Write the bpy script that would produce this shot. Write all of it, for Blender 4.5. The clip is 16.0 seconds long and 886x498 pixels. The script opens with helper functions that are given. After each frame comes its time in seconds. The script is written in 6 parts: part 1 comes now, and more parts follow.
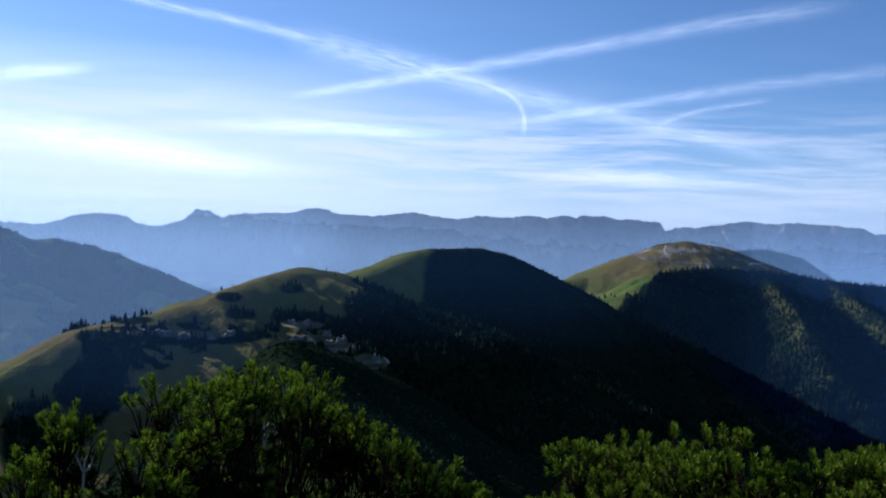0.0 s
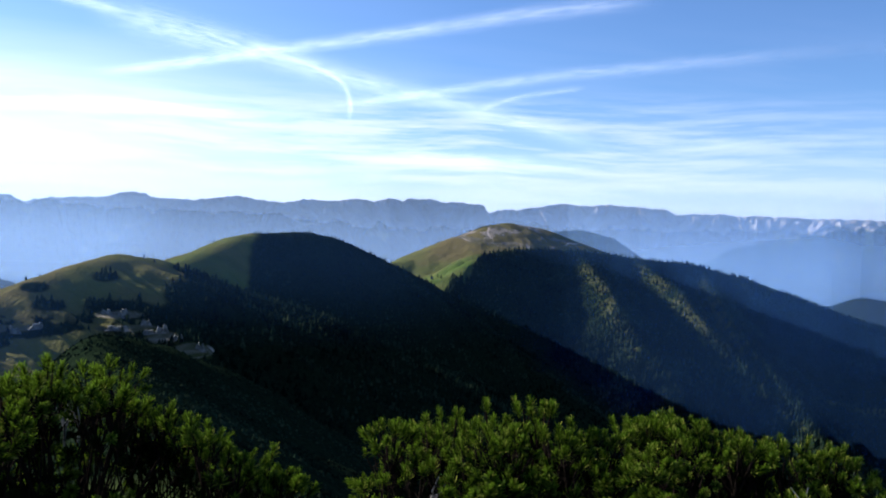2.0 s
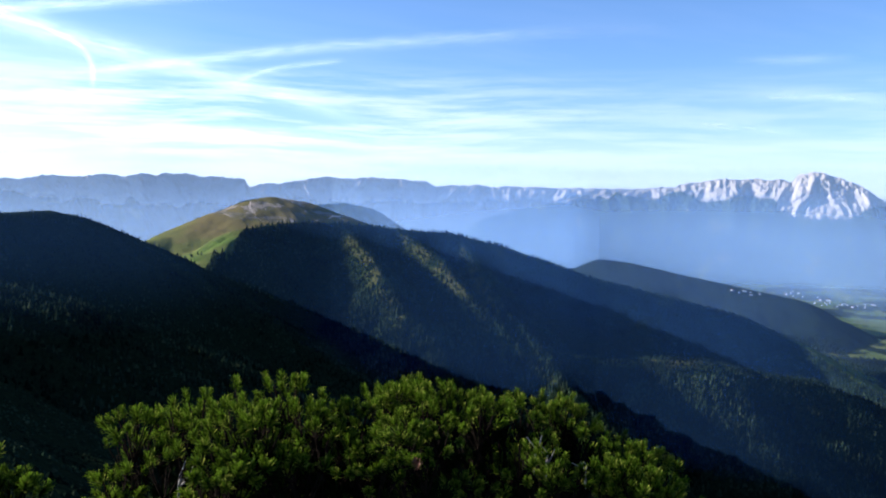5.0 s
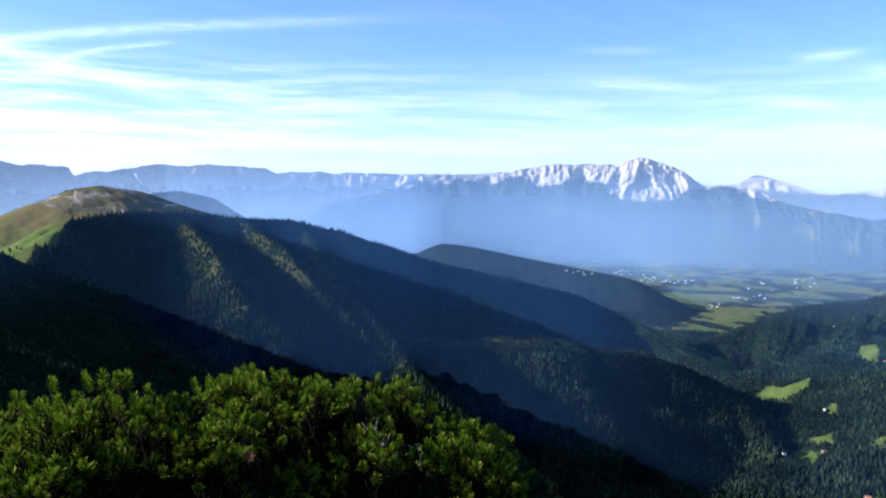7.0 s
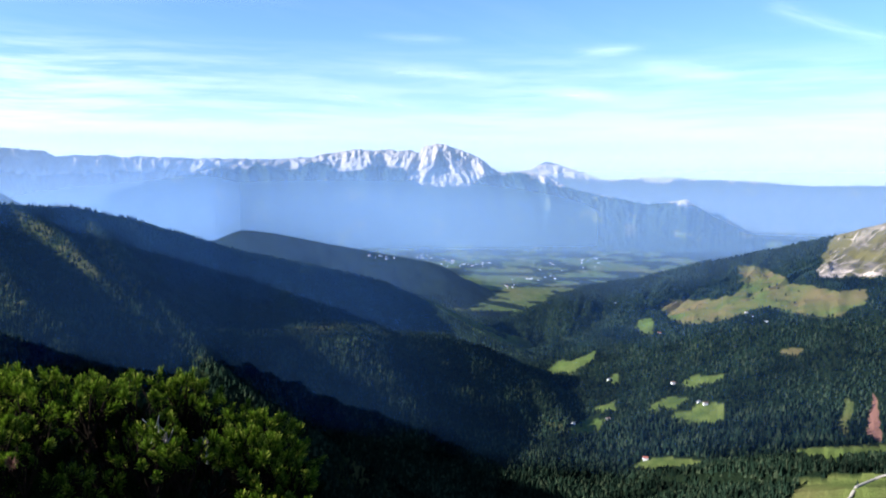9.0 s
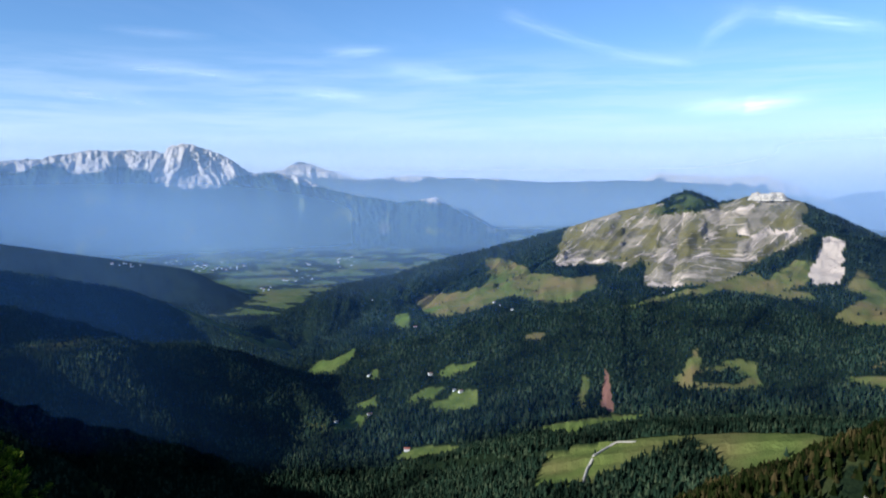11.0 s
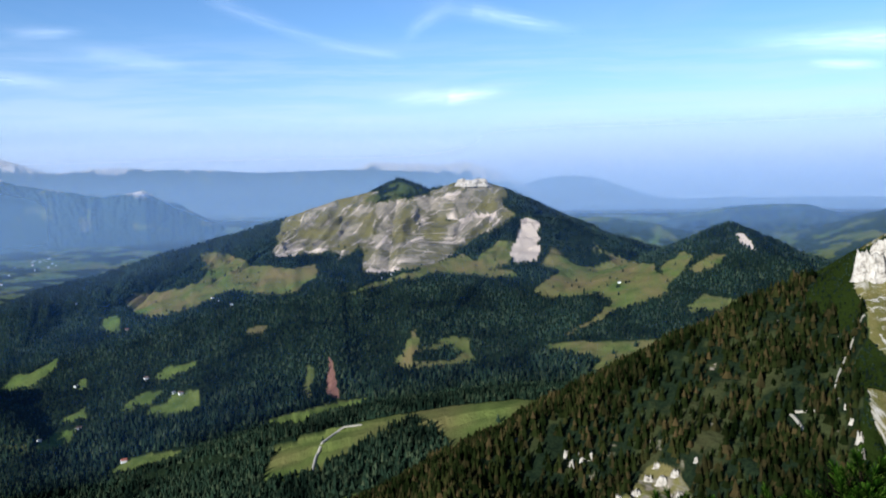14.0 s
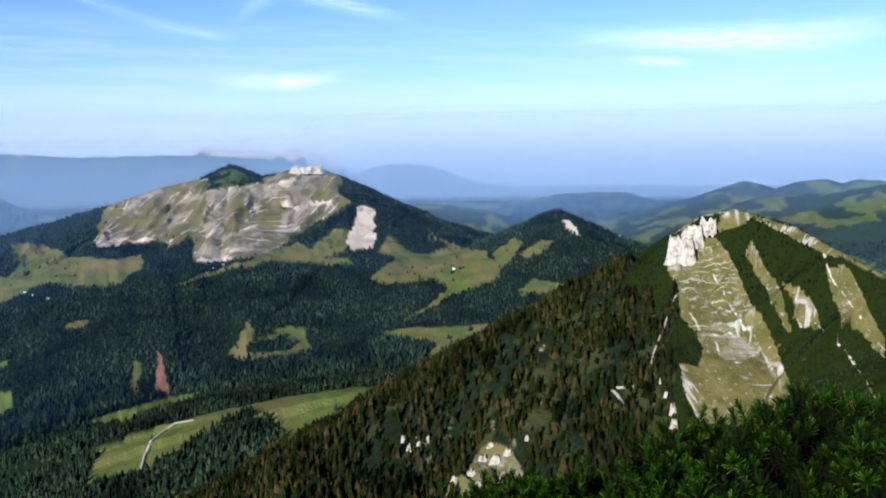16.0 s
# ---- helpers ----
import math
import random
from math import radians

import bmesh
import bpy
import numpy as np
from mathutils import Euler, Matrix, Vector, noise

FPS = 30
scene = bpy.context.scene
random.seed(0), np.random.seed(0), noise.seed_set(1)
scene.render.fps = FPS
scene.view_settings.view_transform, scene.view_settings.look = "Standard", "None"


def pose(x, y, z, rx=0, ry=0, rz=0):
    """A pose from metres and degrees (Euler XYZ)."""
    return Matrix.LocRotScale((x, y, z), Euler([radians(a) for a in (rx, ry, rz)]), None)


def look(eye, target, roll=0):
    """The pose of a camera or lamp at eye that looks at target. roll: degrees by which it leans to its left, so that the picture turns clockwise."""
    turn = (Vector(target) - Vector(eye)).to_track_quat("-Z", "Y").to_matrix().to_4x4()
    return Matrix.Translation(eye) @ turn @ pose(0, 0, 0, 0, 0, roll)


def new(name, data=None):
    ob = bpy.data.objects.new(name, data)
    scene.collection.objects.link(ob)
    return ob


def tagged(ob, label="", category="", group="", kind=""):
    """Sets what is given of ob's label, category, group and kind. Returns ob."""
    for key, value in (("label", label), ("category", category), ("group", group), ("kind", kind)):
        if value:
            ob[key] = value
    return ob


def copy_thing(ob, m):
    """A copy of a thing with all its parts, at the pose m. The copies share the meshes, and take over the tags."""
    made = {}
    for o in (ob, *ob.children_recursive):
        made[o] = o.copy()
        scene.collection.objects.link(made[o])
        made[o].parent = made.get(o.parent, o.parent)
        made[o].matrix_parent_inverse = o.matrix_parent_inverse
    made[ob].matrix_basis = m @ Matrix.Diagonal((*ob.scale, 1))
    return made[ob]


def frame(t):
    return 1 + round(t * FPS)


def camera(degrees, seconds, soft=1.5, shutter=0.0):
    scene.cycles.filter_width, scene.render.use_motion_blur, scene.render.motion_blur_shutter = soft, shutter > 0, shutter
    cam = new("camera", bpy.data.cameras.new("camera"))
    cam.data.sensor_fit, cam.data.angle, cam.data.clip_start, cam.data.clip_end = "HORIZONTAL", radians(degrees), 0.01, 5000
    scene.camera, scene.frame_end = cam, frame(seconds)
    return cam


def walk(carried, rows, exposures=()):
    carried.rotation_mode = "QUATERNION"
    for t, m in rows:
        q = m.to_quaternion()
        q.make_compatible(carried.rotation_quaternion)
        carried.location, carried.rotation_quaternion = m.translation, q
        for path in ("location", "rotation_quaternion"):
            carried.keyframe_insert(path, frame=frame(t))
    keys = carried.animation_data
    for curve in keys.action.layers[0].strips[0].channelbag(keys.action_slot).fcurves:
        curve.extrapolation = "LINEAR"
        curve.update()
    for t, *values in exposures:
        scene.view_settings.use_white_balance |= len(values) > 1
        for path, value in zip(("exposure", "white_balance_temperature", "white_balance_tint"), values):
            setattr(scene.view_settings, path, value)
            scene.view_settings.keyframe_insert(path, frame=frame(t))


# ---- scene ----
# The summit's ground is at z = 0; bearings are degrees clockwise from +y.
cam = camera(55.25, 16.0, soft=2.0)
EYE, REACH = 1.65, 0.28     # eye height; the camera is held this far out from the turning body
SUN_BEARING, SUN_RISE = -53.0, 20.0
ROWS = [  # seconds, bearing, rise, lean to the right
    (0, 0.00, -0.90, -2.70), (0.5, 3.14, -1.02, -2.64), (1, 6.11, -1.16, -2.54),
    (1.5, 8.95, -1.35, -2.37), (2, 11.66, -1.54, -2.19), (2.5, 14.27, -1.72, -2.04),
    (3, 16.81, -1.89, -1.89), (5.5, 30.25, -3.16, -0.85), (6, 32.93, -3.35, -0.66),
    (6.5, 35.62, -3.54, -0.42), (7, 38.14, -3.72, -0.35), (7.5, 40.84, -3.92, -0.21),
    (8, 43.93, -4.13, -0.06), (8.5, 47.43, -4.34, -0.11), (9, 51.49, -4.61, -0.48),
    (11.5, 71.70, -4.57, 0.79), (12, 75.21, -4.59, 1.05), (12.5, 78.47, -4.70, 1.21),
    (13, 81.52, -4.91, 1.38), (13.5, 84.32, -5.21, 1.40), (14, 86.85, -5.57, 1.34),
    (14.5, 89.21, -5.94, 1.15), (15, 91.77, -6.22, 0.95), (15.5, 94.65, -6.47, 0.72),
    (16, 97.95, -6.60, 0.70),
]


def held(bearing, rise, lean):
    b = radians(bearing)
    return pose(REACH * math.sin(b), REACH * math.cos(b), EYE, 90 + rise, 0, -bearing) @ pose(0, 0, 0, 0, 0, -lean)


walk(cam, [(t, held(b, r, l)) for t, b, r, l in ROWS],
     exposures=[(0.0, 0.55, 5150, 15), (1.0, 0.64, 5200, 15), (1.5, 0.9, 5300, 16), (3.0, 1.06, 5350, 16), (6.0, 1.4, 5400, 15), (9.0, 1.47, 5350, 14), (12.0, 0.7, 5150, 9), (16.0, 0.86, 5350, 11)])

# ---- light ----
world = bpy.data.worlds.new("sky")
scene.world = world
world.use_nodes = True
wn, wl = world.node_tree.nodes, world.node_tree.links
wn.clear()
sky = wn.new("ShaderNodeTexSky")
sky.sky_type = "NISHITA"
sky.sun_disc = False
sky.sun_elevation, sky.sun_rotation = radians(SUN_RISE), radians(SUN_BEARING)
sky.altitude, sky.air_density, sky.dust_density, sky.ozone_density = 1600, 1.0, 0.3, 3.0
back = wn.new("ShaderNodeBackground")
back.inputs[1].default_value = 0.075
wout = wn.new("ShaderNodeOutputWorld")
wl.new(back.outputs[0], wout.inputs[0])


def sun_way():
    b, e = radians(SUN_BEARING), radians(SUN_RISE)
    return Vector((math.sin(b) * math.cos(e), math.cos(b) * math.cos(e), math.sin(e)))


sun_data = bpy.data.lights.new("sun", "SUN")
sun_data.energy, sun_data.angle, sun_data.color = 5.0, radians(0.5), (1.0, 0.9, 0.74)
sun = new("sun", sun_data)
sun.matrix_world = look(sun_way() * 100, (0, 0, 0))


# ---- materials ----
def material(name, colour=(0.5, 0.5, 0.5), rough=0.8):
    m = bpy.data.materials.new(name)
    m.use_nodes = True
    n, l = m.node_tree.nodes, m.node_tree.links
    b = n["Principled BSDF"]
    b.inputs["Base Color"].default_value = (*colour, 1)
    b.inputs["Roughness"].default_value = rough
    b.inputs["Specular IOR Level"].default_value = 0.3
    return m, n, l, b


def ramp(n, l, value, stops):
    r = n.new("ShaderNodeValToRGB")
    while len(r.color_ramp.elements) < len(stops):
        r.color_ramp.elements.new(0.5)
    for e, (p, c) in zip(r.color_ramp.elements, stops):
        e.position, e.color = p, (*c, 1) if len(c) == 3 else c
    l.new(value, r.inputs[0])
    return r.outputs[0]


def noise_tex(n, l, vector, scale, detail=4.0, rough=0.55):
    t = n.new("ShaderNodeTexNoise")
    t.inputs["Scale"].default_value, t.inputs["Detail"].default_value, t.inputs["Roughness"].default_value = scale, detail, rough
    if vector is not None:
        l.new(vector, t.inputs["Vector"])
    return t.outputs[0]


def mix(n, l, fac, a, b, blend="MIX"):
    m = n.new("ShaderNodeMix")
    m.data_type, m.blend_type = "RGBA", blend
    for slot, v in ((m.inputs[0], fac), (m.inputs[6], a), (m.inputs[7], b)):
        if isinstance(v, (int, float)):
            slot.default_value = v
        elif isinstance(v, tuple):
            slot.default_value = (*v, 1)
        else:
            l.new(v, slot)
    return m.outputs[2]


def maths(n, l, op, a, b=None, clamp=False):
    m = n.new("ShaderNodeMath")
    m.operation, m.use_clamp = op, clamp
    for slot, v in zip(m.inputs, (a, b)):
        if isinstance(v, (int, float)):
            slot.default_value = v
        elif v is not None:
            l.new(v, slot)
    return m.outputs[0]


# a thin uneven cirrus sheet, streaked along the wind
gaze = wn.new("ShaderNodeTexCoord").outputs["Generated"]
axes_ = wn.new("ShaderNodeSeparateXYZ")
wl.new(gaze, axes_.inputs[0])
over = maths(wn, wl, "ADD", maths(wn, wl, "MAXIMUM", axes_.outputs[2], 0.0), 0.07)
sheet_at = wn.new("ShaderNodeCombineXYZ")
wl.new(maths(wn, wl, "DIVIDE", axes_.outputs[0], over), sheet_at.inputs[0])
wl.new(maths(wn, wl, "DIVIDE", axes_.outputs[1], over), sheet_at.inputs[1])
turned = wn.new("ShaderNodeMapping")
turned.inputs["Rotation"].default_value, turned.inputs["Scale"].default_value = (0, 0, radians(28)), (0.4, 1.1, 1)
wl.new(sheet_at.outputs[0], turned.inputs["Vector"])
veil = ramp(wn, wl, noise_tex(wn, wl, turned.outputs[0], 0.9, 7, 0.6), [(0.45, (0, 0, 0)), (0.72, (0.35, 0.35, 0.35))])
low_sky = ramp(wn, wl, axes_.outputs[2], [(0.0, (0.8, 0.8, 0.8)), (0.1, (0.55, 0.55, 0.55)), (0.24, (0.08, 0.08, 0.08))])
milk = ramp(wn, wl, axes_.outputs[2], [(0.0, (0.85, 0.85, 0.85)), (0.035, (0.52, 0.52, 0.52)), (0.09, (0.14, 0.14, 0.14)), (0.16, (0, 0, 0))])
amount_ = maths(wn, wl, "MAXIMUM", maths(wn, wl, "MULTIPLY", veil, low_sky), milk)
toward_sun = wn.new("ShaderNodeVectorMath")
toward_sun.operation = "DOT_PRODUCT"
wl.new(gaze, toward_sun.inputs[0])
toward_sun.inputs[1].default_value = sun_way()
aureole = ramp(wn, wl, toward_sun.outputs["Value"], [(0.45, (0, 0, 0)), (0.62, (0.4, 0.4, 0.4)), (0.8, (1, 1, 1))])
bank = ramp(wn, wl, noise_tex(wn, wl, turned.outputs[0], 0.6, 6, 0.6), [(0.3, (0.45, 0.45, 0.45)), (0.52, (1, 1, 1))])
bank = maths(wn, wl, "MULTIPLY", maths(wn, wl, "MULTIPLY", bank, aureole), ramp(wn, wl, axes_.outputs[2], [(0.0, (0.8, 0.8, 0.8)), (0.04, (1, 1, 1)), (0.13, (0.75, 0.75, 0.75)), (0.2, (0.08, 0.08, 0.08))]), True)
bearing_ = maths(wn, wl, "ARCTAN2", axes_.outputs[0], axes_.outputs[1])
long_at = wn.new("ShaderNodeCombineXYZ")
wl.new(maths(wn, wl, "MULTIPLY", bearing_, 5.0), long_at.inputs[0])
wl.new(maths(wn, wl, "MULTIPLY", maths(wn, wl, "ADD", axes_.outputs[2], maths(wn, wl, "MULTIPLY", noise_tex(wn, wl, gaze, 2.5, 2), 0.035)), 62.0), long_at.inputs[1])
strands = ramp(wn, wl, noise_tex(wn, wl, long_at.outputs[0], 1.0, 6, 0.62), [(0.42, (0, 0, 0)), (0.6, (0.95, 0.95, 0.95))])
strands = maths(wn, wl, "MULTIPLY", strands, ramp(wn, wl, axes_.outputs[2], [(0.02, (0.3, 0.3, 0.3)), (0.055, (1, 1, 1)), (0.115, (0.8, 0.8, 0.8)), (0.16, (0, 0, 0))]))
strands = maths(wn, wl, "MULTIPLY", strands, ramp(wn, wl, toward_sun.outputs["Value"], [(0.0, (0.25, 0.25, 0.25)), (0.45, (1, 1, 1))]))
sheet_sky = mix(wn, wl, amount_, sky.outputs[0], (5.9, 6.05, 7.0))
sheet_sky = mix(wn, wl, strands, sheet_sky, (7.0, 7.2, 7.7))
wl.new(mix(wn, wl, bank, sheet_sky, (8.2, 8.5, 9.0)), back.inputs[0])


def bump(n, l, height, strength, distance, shader):
    b = n.new("ShaderNodeBump")
    b.inputs["Strength"].default_value, b.inputs["Distance"].default_value = strength, distance
    l.new(height, b.inputs["Height"])
    l.new(b.outputs[0], shader.inputs["Normal"])


def scaled(n, l, vector, scale):
    m = n.new("ShaderNodeMapping")
    m.inputs["Scale"].default_value = scale
    l.new(vector, m.inputs["Vector"])
    return m.outputs[0]


def slanted(n, l, vector, shear):
    """The vector with its x shifted by a share of its y."""
    parts, again = n.new("ShaderNodeSeparateXYZ"), n.new("ShaderNodeCombineXYZ")
    l.new(vector, parts.inputs[0])
    l.new(maths(n, l, "ADD", parts.outputs[0], maths(n, l, "MULTIPLY", parts.outputs[1], shear)), again.inputs[0])
    l.new(parts.outputs[1], again.inputs[1])
    return again.outputs[0]


def peak_material(name):
    """Steep turf with thin pale ledges, scree lines and dwarf pine in slanting gullies."""
    m, n, l, b = material(name, rough=0.95)
    b.inputs["Specular IOR Level"].default_value = 0.0
    cover = n.new("ShaderNodeAttribute")
    cover.attribute_name = "cover"
    parted = n.new("ShaderNodeSeparateColor")
    l.new(cover.outputs["Color"], parted.inputs[0])
    place = n.new("ShaderNodeNewGeometry").outputs["Position"]
    fall = n.new("ShaderNodeUVMap")
    fall.uv_map = "fall"
    run = slanted(n, l, fall.outputs[0], 0.5)
    mid, fine = noise_tex(n, l, place, 0.05, 5), noise_tex(n, l, place, 0.5, 4)
    turf = mix(n, l, ramp(n, l, mid, [(0.35, (0, 0, 0)), (0.65, (1, 1, 1))]), (0.085, 0.08, 0.02), (0.17, 0.135, 0.05))
    turf = mix(n, l, maths(n, l, "MULTIPLY", fine, 0.5), turf, (0.045, 0.055, 0.013))

    def seams(field, width):
        off = maths(n, l, "ABSOLUTE", maths(n, l, "SUBTRACT", field, 0.5))
        return maths(n, l, "SUBTRACT", 1.0, maths(n, l, "DIVIDE", off, width), True)

    height_ = n.new("ShaderNodeSeparateXYZ")
    l.new(place, height_.inputs[0])
    along = n.new("ShaderNodeSeparateXYZ")
    l.new(fall.outputs[0], along.inputs[0])
    level_ = maths(n, l, "ADD", height_.outputs[2], maths(n, l, "ADD", maths(n, l, "MULTIPLY", noise_tex(n, l, place, 0.03, 5, 0.6), 26.0), maths(n, l, "MULTIPLY", along.outputs[0], 18.0)))
    ledge = maths(n, l, "SUBTRACT", 1.0, maths(n, l, "MULTIPLY", maths(n, l, "ABSOLUTE", maths(n, l, "SINE", maths(n, l, "MULTIPLY", level_, 0.62))), 2.7), True)
    ledge = maths(n, l, "MULTIPLY", ledge, maths(n, l, "MULTIPLY", maths(n, l, "SUBTRACT", maths(n, l, "ADD", parted.outputs[1], noise_tex(n, l, place, 0.11, 5, 0.65)), 0.72), 3.0, True))
    line = ramp(n, l, maths(n, l, "ADD", cover.outputs["Alpha"], maths(n, l, "MULTIPLY", maths(n, l, "SUBTRACT", noise_tex(n, l, place, 0.22, 4, 0.6), 0.5), 1.4)), [(0.5, (0, 0, 0)), (0.75, (0.9, 0.9, 0.9))])
    chute = seams(noise_tex(n, l, scaled(n, l, run, (4.2, 0.7, 1)), 1.0, 4), 0.03)
    chute = maths(n, l, "MULTIPLY", chute, ramp(n, l, noise_tex(n, l, place, 0.02, 3), [(0.45, (0, 0, 0)), (0.58, (1, 1, 1))]))
    stone = mix(n, l, fine, (0.28, 0.25, 0.2), (0.5, 0.46, 0.4))
    ledge = maths(n, l, "MULTIPLY", ledge, ramp(n, l, noise_tex(n, l, place, 0.09, 4, 0.6), [(0.42, (0, 0, 0)), (0.56, (1, 1, 1))]))
    debris = ramp(n, l, noise_tex(n, l, scaled(n, l, place, (1, 1, 0.6)), 0.16, 6, 0.72), [(0.57, (0, 0, 0)), (0.68, (0.75, 0.75, 0.75))])
    turf = mix(n, l, debris, turf, stone)
    c = mix(n, l, maths(n, l, "MAXIMUM", ledge, chute), turf, stone)
    gully = noise_tex(n, l, scaled(n, l, run, (13, 7, 1)), 1.0, 7, 0.68)
    pine = maths(n, l, "ADD", maths(n, l, "MULTIPLY", maths(n, l, "SUBTRACT", gully, 0.5), 3.2), maths(n, l, "SUBTRACT", maths(n, l, "MULTIPLY", parted.outputs[0], 2.6), 0.75), True)
    c = mix(n, l, pine, c, mix(n, l, fine, (0.006, 0.011, 0.002), (0.018, 0.026, 0.005)))
    c = mix(n, l, line, c, mix(n, l, fine, (0.3, 0.27, 0.21), (0.56, 0.52, 0.45)))
    l.new(c, b.inputs["Base Color"])
    bump(n, l, maths(n, l, "ADD", fine, maths(n, l, "MULTIPLY", pine, 1.5)), 0.8, 1.6, b)
    return m


def terrain_material(name, grass, forest, rock, scree, streaks=(6.5, 0.7), seams=(11, 1.3), slant=0.5):
    """Land cover: the mesh says where wood, rock and pasture lie; grain and streaks are added here."""
    m, n, l, b = material(name, rough=0.9)
    b.inputs["Specular IOR Level"].default_value = 0.0
    cover = n.new("ShaderNodeAttribute")
    cover.attribute_name = "cover"
    parted = n.new("ShaderNodeSeparateColor")
    l.new(cover.outputs["Color"], parted.inputs[0])
    place = n.new("ShaderNodeNewGeometry").outputs["Position"]
    fall = n.new("ShaderNodeUVMap")
    fall.uv_map = "fall"
    big, mid, fine = (noise_tex(n, l, place, s) for s in (0.006, 0.035, 0.3))
    g = mix(n, l, ramp(n, l, big, [(0.35, (0, 0, 0)), (0.65, (1, 1, 1))]), grass[0], grass[1])
    g = mix(n, l, ramp(n, l, mid, [(0.38, (0, 0, 0)), (0.66, (0.85, 0.85, 0.85))]), g, grass[2])
    g = mix(n, l, parted.outputs[2], g, (0.13, 0.102, 0.04))
    g = mix(n, l, cover.outputs["Alpha"], g, (0.2, 0.1, 0.07))
    f = mix(n, l, ramp(n, l, fine, [(0.35, (0, 0, 0)), (0.7, (1, 1, 1))]), forest[0], forest[1])
    streak = noise_tex(n, l, scaled(n, l, slanted(n, l, fall.outputs[0], slant), (*streaks, 1)), 1.0, 8, 0.62)
    strata = noise_tex(n, l, scaled(n, l, place, (0.002, 0.002, 0.15)), 1.0, 5)
    r = mix(n, l, ramp(n, l, mid, [(0.3, (0, 0, 0)), (0.7, (1, 1, 1))]), rock[0], rock[1])
    r = mix(n, l, ramp(n, l, strata, [(0.58, (0, 0, 0)), (0.66, (0.4, 0.4, 0.4))]), r, rock[2])
    r = mix(n, l, ramp(n, l, streak, [(0.55, (0, 0, 0)), (0.62, (0.95, 0.95, 0.95))]), r, scree)
    r = mix(n, l, ramp(n, l, parted.outputs[1], [(0.68, (0, 0, 0)), (0.92, (0.92, 0.92, 0.92))]), r, scree)
    c = mix(n, l, parted.outputs[0], g, f)
    lines = noise_tex(n, l, scaled(n, l, slanted(n, l, fall.outputs[0], slant), (*seams, 1)), 1.0, 5, 0.6)
    ledges = noise_tex(n, l, scaled(n, l, place, (0.012, 0.012, 0.33)), 1.0, 4, 0.6)
    broken = maths(n, l, "ADD", parted.outputs[1], maths(n, l, "MULTIPLY", maths(n, l, "SUBTRACT", maths(n, l, "MAXIMUM", lines, ledges), 0.56), 1.7))
    hard = maths(n, l, "DIVIDE", maths(n, l, "SUBTRACT", maths(n, l, "MINIMUM", broken, maths(n, l, "MULTIPLY", parted.outputs[1], 4.0)), 0.35), 0.3, True)
    c = mix(n, l, hard, c, r)
    l.new(c, b.inputs["Base Color"])
    bump(n, l, maths(n, l, "ADD", mid, maths(n, l, "MULTIPLY", fine, 0.4)), 0.6, 6.0, b)
    return m


GRASS = ((0.075, 0.11, 0.022), (0.105, 0.12, 0.032), (0.05, 0.072, 0.018))
WOOD = ((0.006, 0.011, 0.006), (0.013, 0.02, 0.009))
ROCK = ((0.075, 0.074, 0.044), (0.175, 0.148, 0.105), (0.36, 0.295, 0.225))
hill_mat = terrain_material("alpine_slope", GRASS, WOOD, ROCK, (0.52, 0.42, 0.33))
peak_mat = peak_material("turf_with_ledges")
far_mat = terrain_material("far_limestone", GRASS, ((0.016, 0.028, 0.018), (0.03, 0.045, 0.028)), ((0.12, 0.115, 0.095), (0.23, 0.205, 0.175), (0.32, 0.285, 0.245)), (0.42, 0.37, 0.32), (3.0, 1.6), (4.0, 2.6), 0.12)
conifer_mat, n_, l_, b_ = material("conifer_needles", (0.02, 0.04, 0.016), 0.9)
b_.inputs["Specular IOR Level"].default_value = 0.0
rnd = n_.new("ShaderNodeNewGeometry").outputs["Random Per Island"]
stands = ramp(n_, l_, noise_tex(n_, l_, n_.new("ShaderNodeNewGeometry").outputs["Position"], 0.011, 5, 0.6), [(0.38, (0.25, 0.28, 0.32)), (0.5, (0.75, 0.8, 0.8)), (0.64, (1.3, 1.35, 1.3))])
l_.new(mix(n_, l_, 1.0, ramp(n_, l_, rnd, [(0.0, (0.007, 0.013, 0.008)), (0.6, (0.014, 0.024, 0.014)), (1.0, (0.034, 0.042, 0.022))]), stands, "MULTIPLY"), b_.inputs["Base Color"])
warm_mat, n_, l_, b_ = material("sunlit_conifer_needles", (0.025, 0.03, 0.01), 0.9)
b_.inputs["Specular IOR Level"].default_value = 0.0
autumn = ramp(n_, l_, n_.new("ShaderNodeNewGeometry").outputs["Random Per Island"], [(0.0, (0.007, 0.011, 0.003)), (0.55, (0.015, 0.019, 0.005)), (0.75, (0.026, 0.023, 0.008)), (1.0, (0.044, 0.033, 0.014))])
mottle = ramp(n_, l_, noise_tex(n_, l_, n_.new("ShaderNodeNewGeometry").outputs["Position"], 0.03, 4, 0.6), [(0.38, (0.25, 0.32, 0.3)), (0.5, (0.7, 0.75, 0.7)), (0.64, (1.25, 1.15, 1.1))])
l_.new(mix(n_, l_, 1.0, autumn, mottle, "MULTIPLY"), b_.inputs["Base Color"])


# ---- noise on arrays ----
TABLE = np.random.RandomState(7).rand(256, 256)


